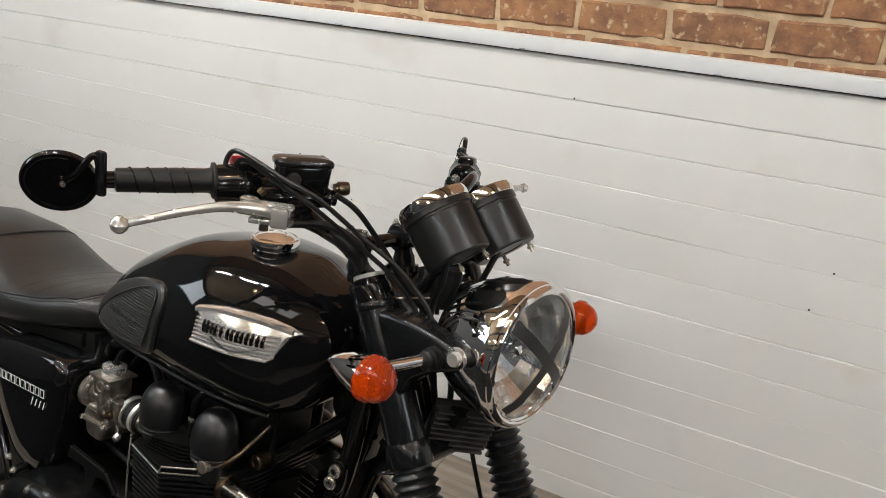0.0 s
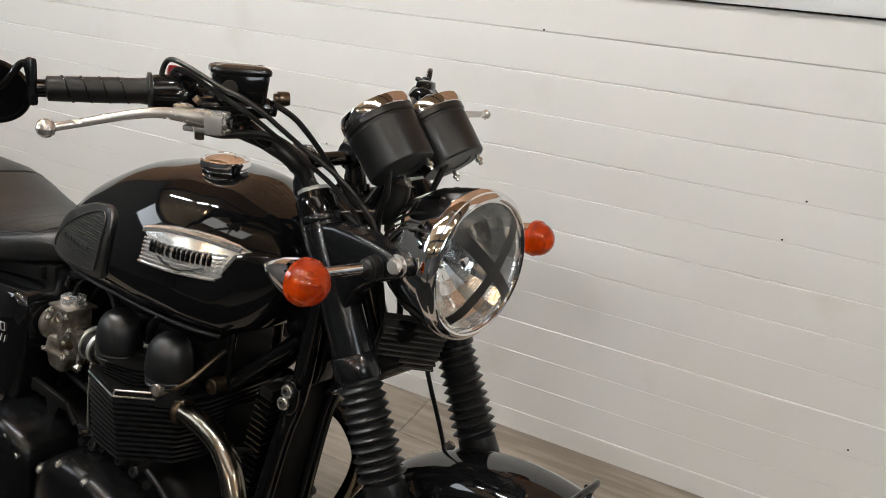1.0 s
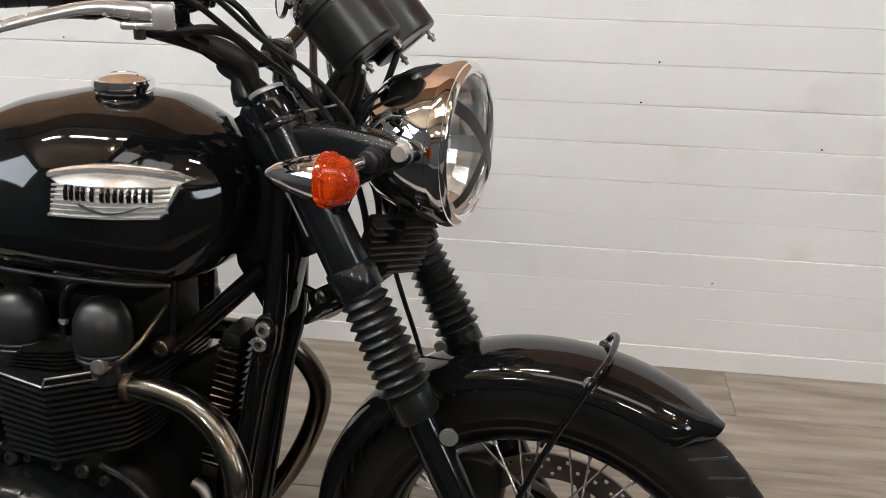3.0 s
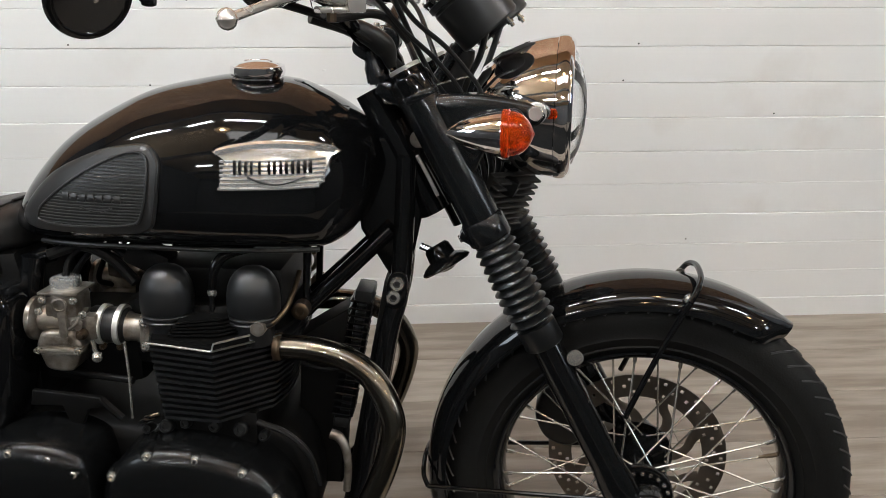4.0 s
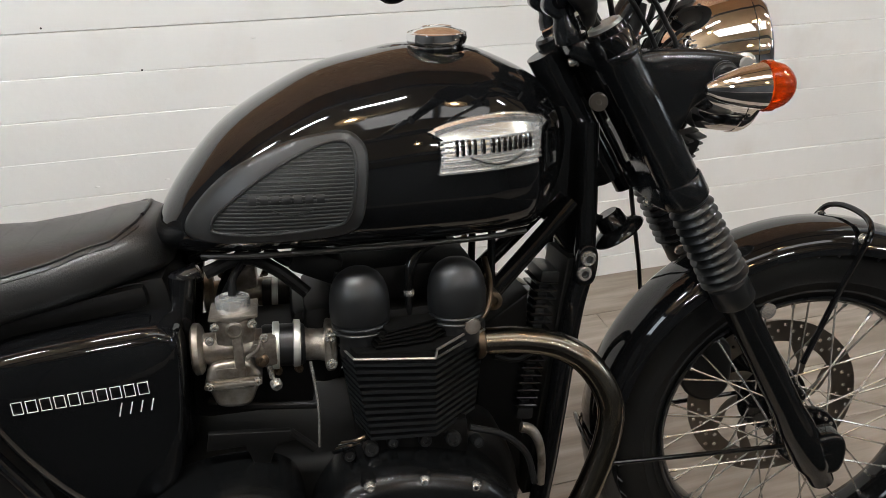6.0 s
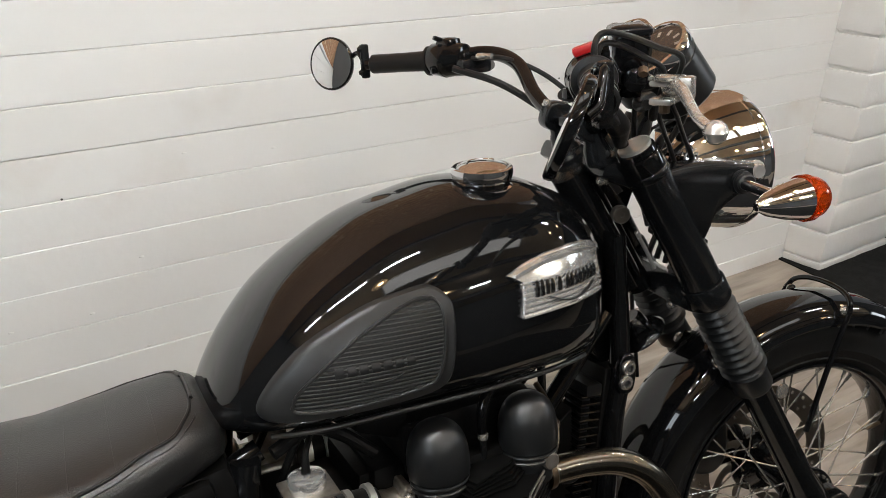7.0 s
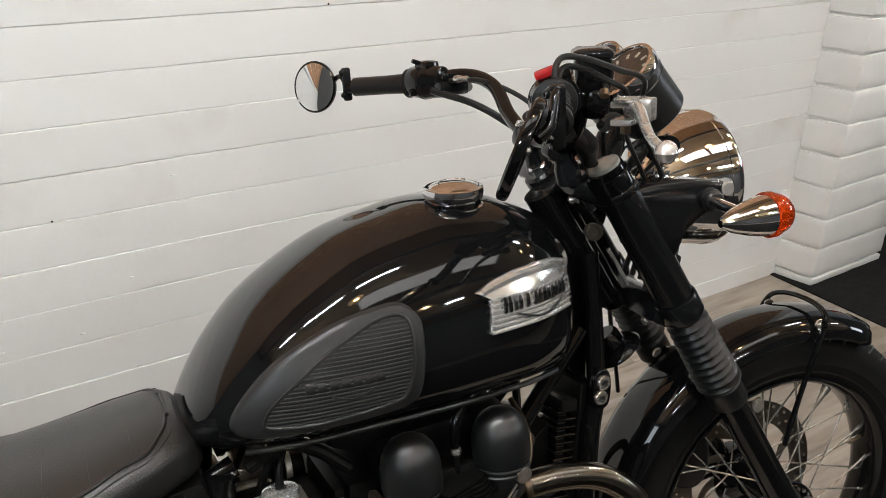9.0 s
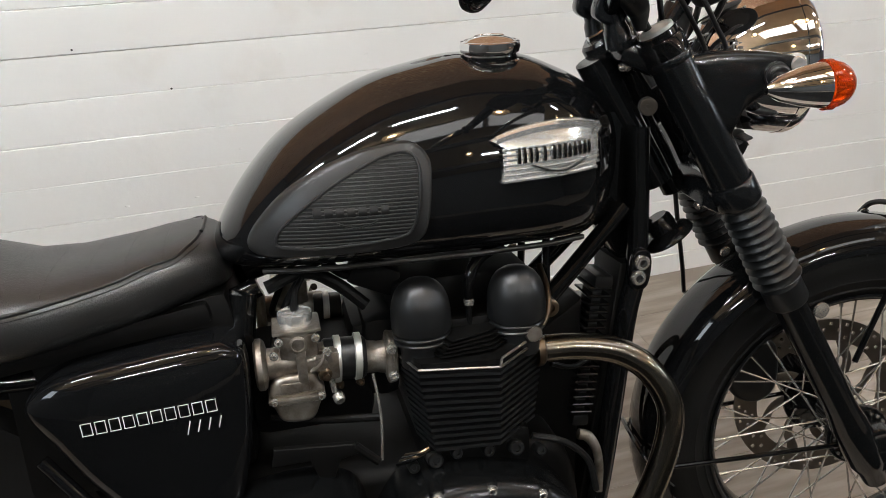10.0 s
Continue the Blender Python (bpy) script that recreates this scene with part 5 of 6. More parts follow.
lever = part("brake_lever", join(tube([(0.186, -0.226, 1.143), (0.176, -0.246, 1.146), (0.161, -0.283, 1.149), (0.142, -0.323, 1.142), (0.125, -0.364, 1.132), (0.117, -0.397, 1.126)], [0.0105, 0.0098, 0.0070, 0.0060, 0.0054, 0.0056], 14), lathe([(0, -0.012), (0.005, -0.0108), (0.0095, -0.007), (0.012, 0), (0.0095, 0.007), (0.005, 0.0108), (0, 0.012)], Matrix.Translation((0.116, -0.404, 1.125)), 20)), LEVER, bike, "polished alloy brake lever with a ball end", STEER)
PIVOT = pose(0.182, -0.226, 1.140, 0, 0, 38)
part("lever_pivot", join(box((0.058, 0.026, 0.008), (0.002, 0.002, 0.0105), 0.003, PIVOT), box((0.058, 0.026, 0.008), (0.002, 0.002, -0.0105), 0.003, PIVOT), box((0.024, 0.026, 0.028), (0.022, 0.002, 0), 0.004, PIVOT)), LEVER, lever, "dull alloy pivot bracket")
part("pivot_bolt", lathe([(0.0115, 0.0), (0.0125, 0.0015), (0.0125, 0.004), (0.0095, 0.006), (0.0045, 0.006), (0.004, 0.004), (0, 0.004)], Matrix.Translation((0.163, -0.247, 1.1545)), 20), BOLT, lever)
part("adjuster_screw", lathe([(0.0065, 0), (0.0065, -0.012), (0.0045, -0.013), (0, -0.013)], Matrix.Translation((0.176, -0.230, 1.1270)), 8), BRASS, lever, "aged brass adjuster")
part("plunger", lathe([(0.006, 0), (0.006, 0.008), (0.004, 0.009), (0, 0.009)], axis_matrix((0.152, -0.222, 1.160), (0.3, 0.5, 0.6)), 8), BRASS, lever, "aged brass plunger")
clutch = part("clutch_lever", join(tube([(0.16, 0.27, 1.135), (0.165, 0.31, 1.133), (0.158, 0.37, 1.13), (0.15, 0.42, 1.127)], [0.009, 0.0075, 0.0065, 0.006], 12), lathe([(0, -0.0105), (0.008, -0.006), (0.0105, 0), (0.008, 0.006), (0, 0.0105)], Matrix.Translation((0.149, 0.43, 1.126)), 16)), LEVER, bike, "polished alloy clutch lever", STEER)
part("lever_perch", box((0.06, 0.03, 0.025), (0.125, 0.262, 1.137), 0.006, pose(0, 0, 0, 0, 0, 15)), SATIN, clutch)


def mirror(at, clamp, bar_end, normal, s):
    M = axis_matrix(at, normal)
    r = 0.049
    shell = lathe([(0.0, 0.0030), (0.040, 0.0030), (0.0415, 0.0042), (0.0445, 0.0050), (0.0475, 0.0040), (r, 0.001), (r, -0.004), (r - 0.0025, -0.006), (r - 0.004, -0.0045)], M, 48)
    mir = part("bar_end_mirror", shell, FRAME, bike, "round black bar-end mirror", STEER)
    part("mirror_glass", lathe([((r - 0.0035) * q, -0.0046 - 0.0028 * (1 - q * q)) for q in (1.0, 0.85, 0.7, 0.55, 0.4, 0.25, 0.1, 0.0)], M, 40), MIRROR, mir)
    reach = (Vector(clamp) - Vector(at)).normalized()
    part("mirror_arm", tube([bar_end, clamp, Vector(at) + reach * 0.034 + Vector(normal) * 0.011, Vector(at) + reach * 0.016 + Vector(normal) * 0.007], [0.0045, 0.0045, 0.0052, 0.006], 12), FRAME, mir)
    for k in (-1, 1):
        part("screw", bolt(Vector(at) + reach * 0.006 + Vector(normal) * 0.0030 + Vector((0, 0, 0.005 * k)), normal, 0.0028, 0.002), BOLT, mir)
    part("mirror_clamp", join(box((0.017, 0.011, 0.062), Vector(bar_end) + Vector((0, 0, 0.006)), 0.005), bolt(Vector(bar_end) + Vector((-0.0085, 0, 0.028)), (-1, 0, 0), 0.004, 0.004), bolt(Vector(bar_end) + Vector((-0.0085, 0, -0.014)), (-1, 0, 0), 0.004, 0.004)), SATIN, mir)
    return mir


mirror((-0.0365, -0.4085, 1.1455), (0.010, -0.384, 1.190), (0.014, -0.377, 1.160), (0.792, -0.456, -0.406), -1)
mirror((-0.072, 0.493, 1.139), (-0.030, 0.450, 1.158), (-0.022, 0.434, 1.138), (0.726, 0.675, -0.132), 1)

# cables from the bars to the headstock
CABLES = (
    ((0.086, -0.234, 1.172), (0.084, -0.231, 1.194), (0.096, -0.227, 1.209), (0.128, -0.222, 1.205), (0.181, -0.207, 1.187), (0.230, -0.184, 1.168), (0.258, -0.122, 1.115), (0.295, -0.085, 1.078), (0.324, -0.062, 1.042), (0.347, -0.050, 1.004), (0.35, -0.04, 0.94)),
    ((0.092, -0.226, 1.166), (0.092, -0.223, 1.184), (0.102, -0.219, 1.197), (0.126, -0.214, 1.194), (0.166, -0.202, 1.177), (0.209, -0.178, 1.154), (0.241, -0.118, 1.102), (0.276, -0.080, 1.063), (0.305, -0.058, 1.026), (0.327, -0.046, 0.987), (0.35, -0.04, 0.94)),
    ((0.07, -0.18, 1.14), (0.13, -0.15, 1.12), (0.19, -0.10, 1.085), (0.24, -0.05, 1.03), (0.30, -0.02, 0.98)),
    ((0.205, -0.13, 1.165), (0.225, -0.1, 1.14), (0.245, -0.055, 1.08), (0.27, -0.02, 1.02), (0.31, 0.03, 0.95), (0.34, 0.05, 0.88)),
    ((0.12, 0.25, 1.15), (0.16, 0.2, 1.15), (0.21, 0.14, 1.12), (0.25, 0.07, 1.06), (0.29, 0.03, 0.98)),
    ((0.09, 0.26, 1.135), (0.14, 0.2, 1.115), (0.18, 0.15, 1.085), (0.22, 0.08, 1.04), (0.27, 0.02, 0.95)),
    ((0.35, -0.04, 1.10), (0.34, -0.03, 1.06), (0.32, -0.02, 1.02), (0.30, 0.0, 0.96)),
    ((0.36, 0.07, 1.10), (0.345, 0.06, 1.05), (0.33, 0.05, 1.01), (0.31, 0.02, 0.95)),
    ((0.33, 0.085, 0.82), (0.351, 0.108, 0.718), (0.376, 0.132, 0.61), (0.386, 0.14, 0.55)),
)
for k, pts in enumerate(CABLES):
    part("cable", tube(pts, (0.0037, 0.0037, 0.006, 0.0042, 0.004, 0.006, 0.005, 0.005, 0.004)[k], 10), RUBBER, bike, "black control cable", STEER)
part("cable_sleeve", tube([(0.12, -0.15, 1.115), (0.17, -0.105, 1.10), (0.205, -0.08, 1.075), (0.215, -0.07, 1.045)], [0.007, 0.014, 0.017, 0.008], 14), RUBBER, bike, "black rubber sleeve over the wiring", STEER)
part("cable_guide", tube([(0.25, -0.085, 1.012), (0.285, -0.05, 1.02), (0.325, -0.035, 1.03)], 0.0016, 6), BOLT, bike, "thin wire cable guide", STEER)
part("adjuster", lathe([(0.005, 0), (0.0062, 0.004), (0.0062, 0.014), (0.0045, 0.017), (0.0045, 0.03)], axis_matrix((0.125, 0.238, 1.153), (0.5, -0.8, 0.05)), 12), BOLT, bike, "", STEER)
part("gauge_bracket", join(box((0.03, 0.13, 0.006), (0.32, 0.015, 1.085), 0.002, pose(0, 0, 0, 0, 30, 0)), tube([(0.31, 0.015, 1.08), (0.27, 0.01, 1.02)], 0.01, 10)), SATIN, bike, "", STEER)
part("ignition_barrel", lathe([(0.022, 0), (0.024, 0.05), (0.02, 0.07), (0, 0.07)], axis_matrix((0.285, 0.03, 1.0), (0.3, 0, 0.95)), 20), RUBBER, bike, "", STEER)

# finned regulator behind the headlight
REG = pose(0.376, -0.016, 0.838, 0, 0, -40) @ pose(0, 0, 0, -7, RAKE * 0.9, 0)
reg = part("regulator", box((0.014, 0.100, 0.092), (0, 0, 0), 0.004, REG), DUSTY, bike, "black finned regulator, dusty", FRONT)
for k in range(8):
    part("regulator_fin", box((0.018, 0.098, 0.0042), (0, 0, 0), 0.0014, REG @ Matrix.Translation((0.013, 0, -0.041 + 0.0117 * k)), 1), DUSTY, reg)

# bracket and wiring behind the headlight, then dark filler between the downtubes
part("headlight_stay", join(box((0.03, 0.13, 0.03), (0.388, 0.01, 0.862), 0.010, pose(0, 0, 0, 0, RAKE, 0)), box((0.03, 0.07, 0.05), (0.395, 0.03, 0.90), 0.010, pose(0, 0, 0, 0, RAKE, 0))), DARK, bike, "", FRONT)
for k in range(4):
    part("wiring", tube([(0.33 + 0.01 * k, -0.05 + 0.028 * k, 0.95), (0.35 + 0.008 * k, -0.055 + 0.03 * k, 0.89), (0.35, -0.04 + 0.025 * k, 0.83)], 0.005, 8), RUBBER, bike, "", FRONT)
# dark fillers added to close gaps at engine, inlets and downtubes against the wall
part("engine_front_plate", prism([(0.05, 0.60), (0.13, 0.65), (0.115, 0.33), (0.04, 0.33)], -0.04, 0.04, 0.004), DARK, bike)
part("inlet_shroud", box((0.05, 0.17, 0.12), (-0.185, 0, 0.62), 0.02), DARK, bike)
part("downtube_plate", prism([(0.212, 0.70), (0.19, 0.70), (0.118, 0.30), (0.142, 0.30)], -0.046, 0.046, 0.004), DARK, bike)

# headlight tape, side bolts, stems' rubber
for sgn in (-1, 1):
    pts = []
    for q in np.linspace(-0.99, 0.99, 15):
        r = abs(q) * 0.083
        z = float(np.interp(r, [0, 0.03, 0.06, 0.078, 0.0845], [0.031, 0.029, 0.0225, 0.0145, 0.006]))
        a = radians(45 * sgn + 4)
        d = Vector((math.cos(a) * q * 0.083, math.sin(a) * q * 0.083, z))
        n = Vector((-math.sin(a), math.cos(a), 0)) * 0.0085
        pts.append([HL @ (d - n + Vector((0, 0, 0.0008))), HL @ (d + n + Vector((0, 0, 0.0008))), HL @ (d + n + Vector((0, 0, 0.0002))), HL @ (d - n + Vector((0, 0, 0.0002)))])
    part("lens_tape", loft(pts), TAPE, headlight, "strip of black tape")
for s in (-1, 1):
    part("headlight_bolt", join(lathe([(0.016, 0), (0.016, 0.003), (0.0115, 0.004), (0.0115, 0.009), (0.0095, 0.012), (0.006, 0.012), (0, 0.0105)], axis_matrix((0.432, s * 0.119, 0.988), (0, s, 0)), 24)), LEVER, headlight, "silver headlight mounting bolt")
    part("stem_rubber", lathe([(0.018, 0), (0.018, 0.004), (0.014, 0.005), (0.0165, 0.009), (0.0165, 0.012), (0.0125, 0.013), (0.0145, 0.018), (0.0115, 0.021)], axis_matrix((0.4, s * 0.1275, 0.978), (-0.08, s, 0)), 20), RUBBER, bike, "ribbed rubber collar of the indicator stem", FRONT)
part("headlight_bulb", lathe([(0.009, -0.07), (0.009, -0.040), (0.0105, -0.038), (0.0105, -0.026), (0.007, -0.020), (0, -0.018)], HL, 20), CHROME, headlight, "bulb with a bright cap")

# ---- wheel details ----
for k in range(40):
    a = 2 * math.pi * (k + 0.5) / 40
    side = 1 if k % 2 else -1
    lead = (1 if (k // 2) % 2 else -1) * radians(52)
    p0 = Vector((AXLE.x + 0.044 * math.cos(a + lead), side * 0.052, AXLE.z + 0.044 * math.sin(a + lead)))
    p1 = Vector((AXLE.x + 0.238 * math.cos(a), side * 0.008, AXLE.z + 0.238 * math.sin(a)))
    d = (p1 - p0).normalized()
    part("spoke", join(tube([p0, p1], 0.0018, 6, smooth=False), tube([p1 - d * 0.016, p1], 0.0034, 6, smooth=False)), BOLT, wheel)


def disc_mesh():
    """A flat ring with rows of holes drilled through it."""
    bm = bmesh.new()
    turns, bands = 150, 7
    grid = [[bm.verts.new((AXLE.x + (0.118 + 0.0061 * k) * math.cos(2 * math.pi * i / turns), 0.066, AXLE.z + (0.118 + 0.0061 * k) * math.sin(2 * math.pi * i / turns))) for i in range(turns)] for k in range(bands + 1)]
    gone = set()
    for g in range(30):
        gone.update({(5 * g, 5), ((5 * g + 2) % turns, 3), ((5 * g + 4) % turns, 1)} if g % 2 else {(5 * g, 5), ((5 * g + 2) % turns, 3)})
    for k in range(bands):
        for i in range(turns):
            if (i, k) not in gone:
                n = (i + 1) % turns
                bm.faces.new((grid[k][i], grid[k][n], grid[k + 1][n], grid[k + 1][i]))
    made = bmesh.ops.extrude_face_region(bm, geom=list(bm.faces))
    bmesh.ops.translate(bm, vec=(0, 0.005, 0), verts=[g for g in made["geom"] if isinstance(g, bmesh.types.BMVert)])
    return bm


disc = part("brake_disc", disc_mesh(), DISC, wheel, "drilled and slotted steel brake disc")
part("disc_carrier", lathe([(0.04, 0.062), (0.066, 0.064), (0.066, 0.070), (0.04, 0.071)], axis_matrix(AXLE, (0, 1, 0)), 40), FRAME, wheel)
for k in range(8):
    a = 2 * math.pi * k / 8
    arm = [AXLE + Vector((r * math.cos(a + da), 0.0685, r * math.sin(a + da))) for r, da in ((0.055, 0.0), (0.075, 0.05), (0.092, 0.20), (0.104, 0.36), (0.121, 0.46))]
    bm = tube(arm, [0.012, 0.0095, 0.008, 0.009, 0.012], 8, 5)
    bmesh.ops.transform(bm, matrix=Matrix.Translation((0, 0.0685, 0)) @ Matrix.Diagonal((1, 0.25, 1, 1)) @ Matrix.Translation((0, -0.0685, 0)), verts=bm.verts)
    part("disc_arm", bm, DISC, wheel)
part("hub_flange", lathe([(0.018, -0.072), (0.052, -0.071), (0.055, -0.066), (0.055, -0.056), (0.05, -0.052)], axis_matrix(AXLE, (0, 1, 0)), 36), FRAME, wheel)
for k in range(20):
    a = 2 * math.pi * k / 20
    part("spoke_hole", lathe([(0.0035, -0.0735), (0.0035, -0.068), (0, -0.068)], axis_matrix(AXLE + Vector((0.046 * math.cos(a), 0, 0.046 * math.sin(a))), (0, 1, 0)), 8), BOLT, wheel)
part("valve", lathe([(0.004, 0), (0.004, 0.02), (0.003, 0.022), (0.003, 0.03), (0, 0.03)], axis_matrix(AXLE + Vector((0.235 * math.cos(radians(15)), 0, 0.235 * math.sin(radians(15)))), (-math.cos(radians(15)), 0, -math.sin(radians(15)))), 10), BRASS, wheel)
# tyre grooves: short dark sipes on the tread
grooves = []
for k in range(60):
    a0 = 2 * math.pi * k / 60
    for s in (-1, 1):
        pts = []
        for q in np.linspace(0, 1, 5):
            v = 0.005 + 0.042 * q
            r = float(np.interp(v, [0, 0.015, 0.034, 0.048], [0.347, 0.346, 0.339, 0.324])) + 0.0004
            a = a0 + (0.05 if s > 0 else 0.0) + 0.055 * q + 0.075 * q * q
            pts.append((AXLE.x + r * math.cos(a), s * v, AXLE.z + r * math.sin(a)))
        grooves.append(tube(pts, 0.0021, 4, 2))
part("tread_groove", join(*grooves), DIAL, wheel, "dark diagonal tread grooves")

# axle, caliper, mudguard stays
part("axle", join(lathe([(0.008, -0.135), (0.0125, -0.134), (0.0125, -0.12), (0.016, -0.118), (0.016, -0.07), (0.012, -0.06), (0.012, 0.13), (0, 0.13)], axis_matrix(AXLE, (0, 1, 0)), 20)), FRAME, bike, "", FRONT)
for s in (-1, 1):
    part("axle_clamp", prism(rounded([(AXLE.x - 0.035, AXLE.z + 0.03), (AXLE.x + 0.02, AXLE.z + 0.04), (AXLE.x + 0.035, AXLE.z + 0.01), (AXLE.x + 0.025, AXLE.z - 0.03), (AXLE.x - 0.02, AXLE.z - 0.03), (AXLE.x - 0.045, AXLE.z + 0.0)]), s * FV - 0.022, s * FV + 0.022, 0.006), FRAME, bike, "", FRONT)
    part("clamp_bolt", bolt((AXLE.x - 0.036, s * (FV + 0.018), AXLE.z + 0.006), (0, s, 0), 0.006, 0.007), BOLT, bike, "", FRONT)
    hoop = [(0.586, s * 0.088, 0.495), (0.631, s * 0.082, 0.605), (0.674, s * 0.076, 0.695)]
    part("mudguard_stay", tube(hoop, 0.0048, 10), FRAME, guard)
    part("stay_bolt", bolt((0.674, s * 0.064, 0.696), (0.3, s, 0.2), 0.006, 0.006), BOLT, guard)
    part("mudguard_stay", tube([(0.255, s * 0.072, 0.32), (0.41, s * 0.082, 0.33), (0.586, s * 0.09, 0.34)], 0.0042, 10), FRAME, guard)
    part("guard_bolt", lathe([(0.0095, 0), (0.0095, 0.004), (0.007, 0.006), (0, 0.0045)], axis_matrix((0.425, s * 0.055, 0.652), (-0.3, s, 0.35)), 16), BOLT, guard)
    part("guard_bracket", box((0.03, 0.022, 0.05), (0.455, s * 0.07, 0.625), 0.006, pose(0, 0, 0, 0, RAKE, 0)), FRAME, guard)
    part("reflector_tab", lathe([(0.013, 0), (0.013, 0.004), (0, 0.005)], axis_matrix((0.502, s * 0.118, 0.61), (0.2, s, 0)), 18), BOLT, fork)
part("mudguard_stay", tube([(0.674, -0.076, 0.695), (0.684, -0.066, 0.712), (0.692, -0.04, 0.721), (0.694, 0, 0.724), (0.692, 0.04, 0.721), (0.684, 0.066, 0.712), (0.674, 0.076, 0.695)], 0.0048, 10), FRAME, guard)
part("mudguard_stay", tube([(0.255, -0.072, 0.32), (0.245, -0.06, 0.34), (0.24, 0, 0.35), (0.245, 0.06, 0.34), (0.255, 0.072, 0.32)], 0.0042, 10), FRAME, guard)
caliper = part("brake_caliper", join(prism(rounded([(0.445, 0.455), (0.475, 0.478), (0.525, 0.465), (0.53, 0.385), (0.50, 0.352), (0.455, 0.365), (0.435, 0.41)]), 0.045, 0.1, 0.01)), ENGINE, bike, "black brake caliper", FRONT)

# side stand and rear wheel keep it upright
part("side_stand", tube([(-0.1, 0.14, 0.22), (-0.06, 0.2, 0.14), (-0.02, 0.3, 0.075)], 0.012, 12), FRAME, bike)
rear = part("rear_tyre", lathe([(0.21, -0.055), (0.27, -0.068), (0.31, -0.06), (0.332, -0.03), (0.336, 0), (0.332, 0.03), (0.31, 0.06), (0.27, 0.068), (0.21, 0.055)], axis_matrix((-0.87, 0, 0.336), (0, 1, 0)), 64), TYRE, bike, "black rear tyre")
part("rear_mudguard", loft([[(-0.87 + r * math.cos(a), v, 0.336 + r * math.sin(a)) for r, v in ((0.35, -0.075), (0.37, -0.06), (0.38, 0), (0.37, 0.06), (0.35, 0.075), (0.366, 0), )] for a in np.linspace(radians(20), radians(190), 30)]), GLOSS, bike)
part("swingarm", join(tube([(-0.45, -0.11, 0.3), (-0.87, -0.13, 0.336)], 0.02, 12), tube([(-0.45, 0.11, 0.3), (-0.87, 0.13, 0.336)], 0.02, 12)), FRAME, bike)

# ---- wall pieces ----
BOARD = 0.0984
k = 0
z = TRIM_Z - 0.001
while z > FLOOR_Z + 0.02:
    low = max(FLOOR_Z - 0.003, z - BOARD)
    bm = box((7.05, 0.014, z - low - (0.0012, 0.0006, 0.0009, 0.0005)[k % 4]), (-1.42, WALL_Y + 0.007 + 0.0006 * ((k * 7) % 3), (z + low) / 2), 0.0016, None, 1)
    bmesh.ops.subdivide_edges(bm, edges=[e for e in bm.edges if e.calc_length() > 3], cuts=14, use_grid_fill=True)
    for vert in bm.verts:
        vert.co.z += 0.0011 * noise.noise(Vector((vert.co.x * 1.3, k * 5.1, 0)))
        vert.co.y += 0.0010 * noise.noise(Vector((vert.co.x * 1.1, k * 3.7, 4)))
    part("board", bm, WALLPAINT, wall_north, sharp=18)
    z -= BOARD
    k += 1

# nail heads and small dents in the boards
for x, zz in ((0.208, 1.158), (0.847, 0.866), (0.817, 0.768), (-0.433, 0.763), (1.253, 0.672), (1.064, 0.285), (-0.62, 0.868)):
    part("nail_head", lathe([(0.0025, 0), (0.0022, 0.001), (0, 0.0011)], axis_matrix((x, WALL_Y - 0.0001, zz), (0, -1, 0)), 8), SEAM, wall_north)
for x, zz in ((-0.315, 0.373), (-0.58, 0.49), (-0.42, 0.49), (0.02, 0.80), (-0.18, 0.82), (-0.3, 0.60)):
    part("paint_chip", lathe([(0.004, 0), (0.0025, 0.0009), (0, 0.001)], Matrix.Translation((x, WALL_Y - 0.0002, zz)) @ Matrix.Diagonal((1.5, 1, 0.6, 1)) @ axis_matrix((0, 0, 0), (0, -1, 0)), 9), WALLPAINT, wall_north)

# chipped paint along the cap rail
rng = random.Random(7)
for k in range(22):
    x = -1.5 + 0.155 * k + rng.uniform(-0.06, 0.06)
    part("paint_chip", box((rng.uniform(0.006, 0.03), 0.0012, rng.uniform(0.0015, 0.004)), (x, WALL_Y - 0.0123, TRIM_Z + (0.0065 if k % 3 else 0.036)), 0.0004, None, 1), GREYWALL if k % 3 == 1 else BLOCKPAINT, trim)


def rough_block(lx, ly, lz, seed, rough=0.003, cuts=6):
    """A brick or block with worn arrises."""
    bm = bmesh.new()
    bmesh.ops.create_cube(bm, size=1)
    bmesh.ops.scale(bm, vec=(lx, ly, lz), verts=bm.verts)
    bmesh.ops.bevel(bm, geom=list(bm.edges), offset=min(0.005, lz * 0.07), segments=1, profile=0.6, affect="EDGES")
    if cuts:
        bmesh.ops.subdivide_edges(bm, edges=[e for e in bm.edges if e.calc_length() > lx * 0.5], cuts=cuts, use_grid_fill=True)
    for vert in bm.verts:
        vert.co += rough * noise.noise_vector(vert.co * 23 + Vector((seed * 3.1, seed * 1.7, seed)))
    me = bpy.data.meshes.new("brick")
    bm.to_mesh(me)
    bm.free()
    me.polygons.foreach_set("use_smooth", [True] * len(me.polygons))
    me.set_sharp_from_angle(angle=radians(30))
    return me


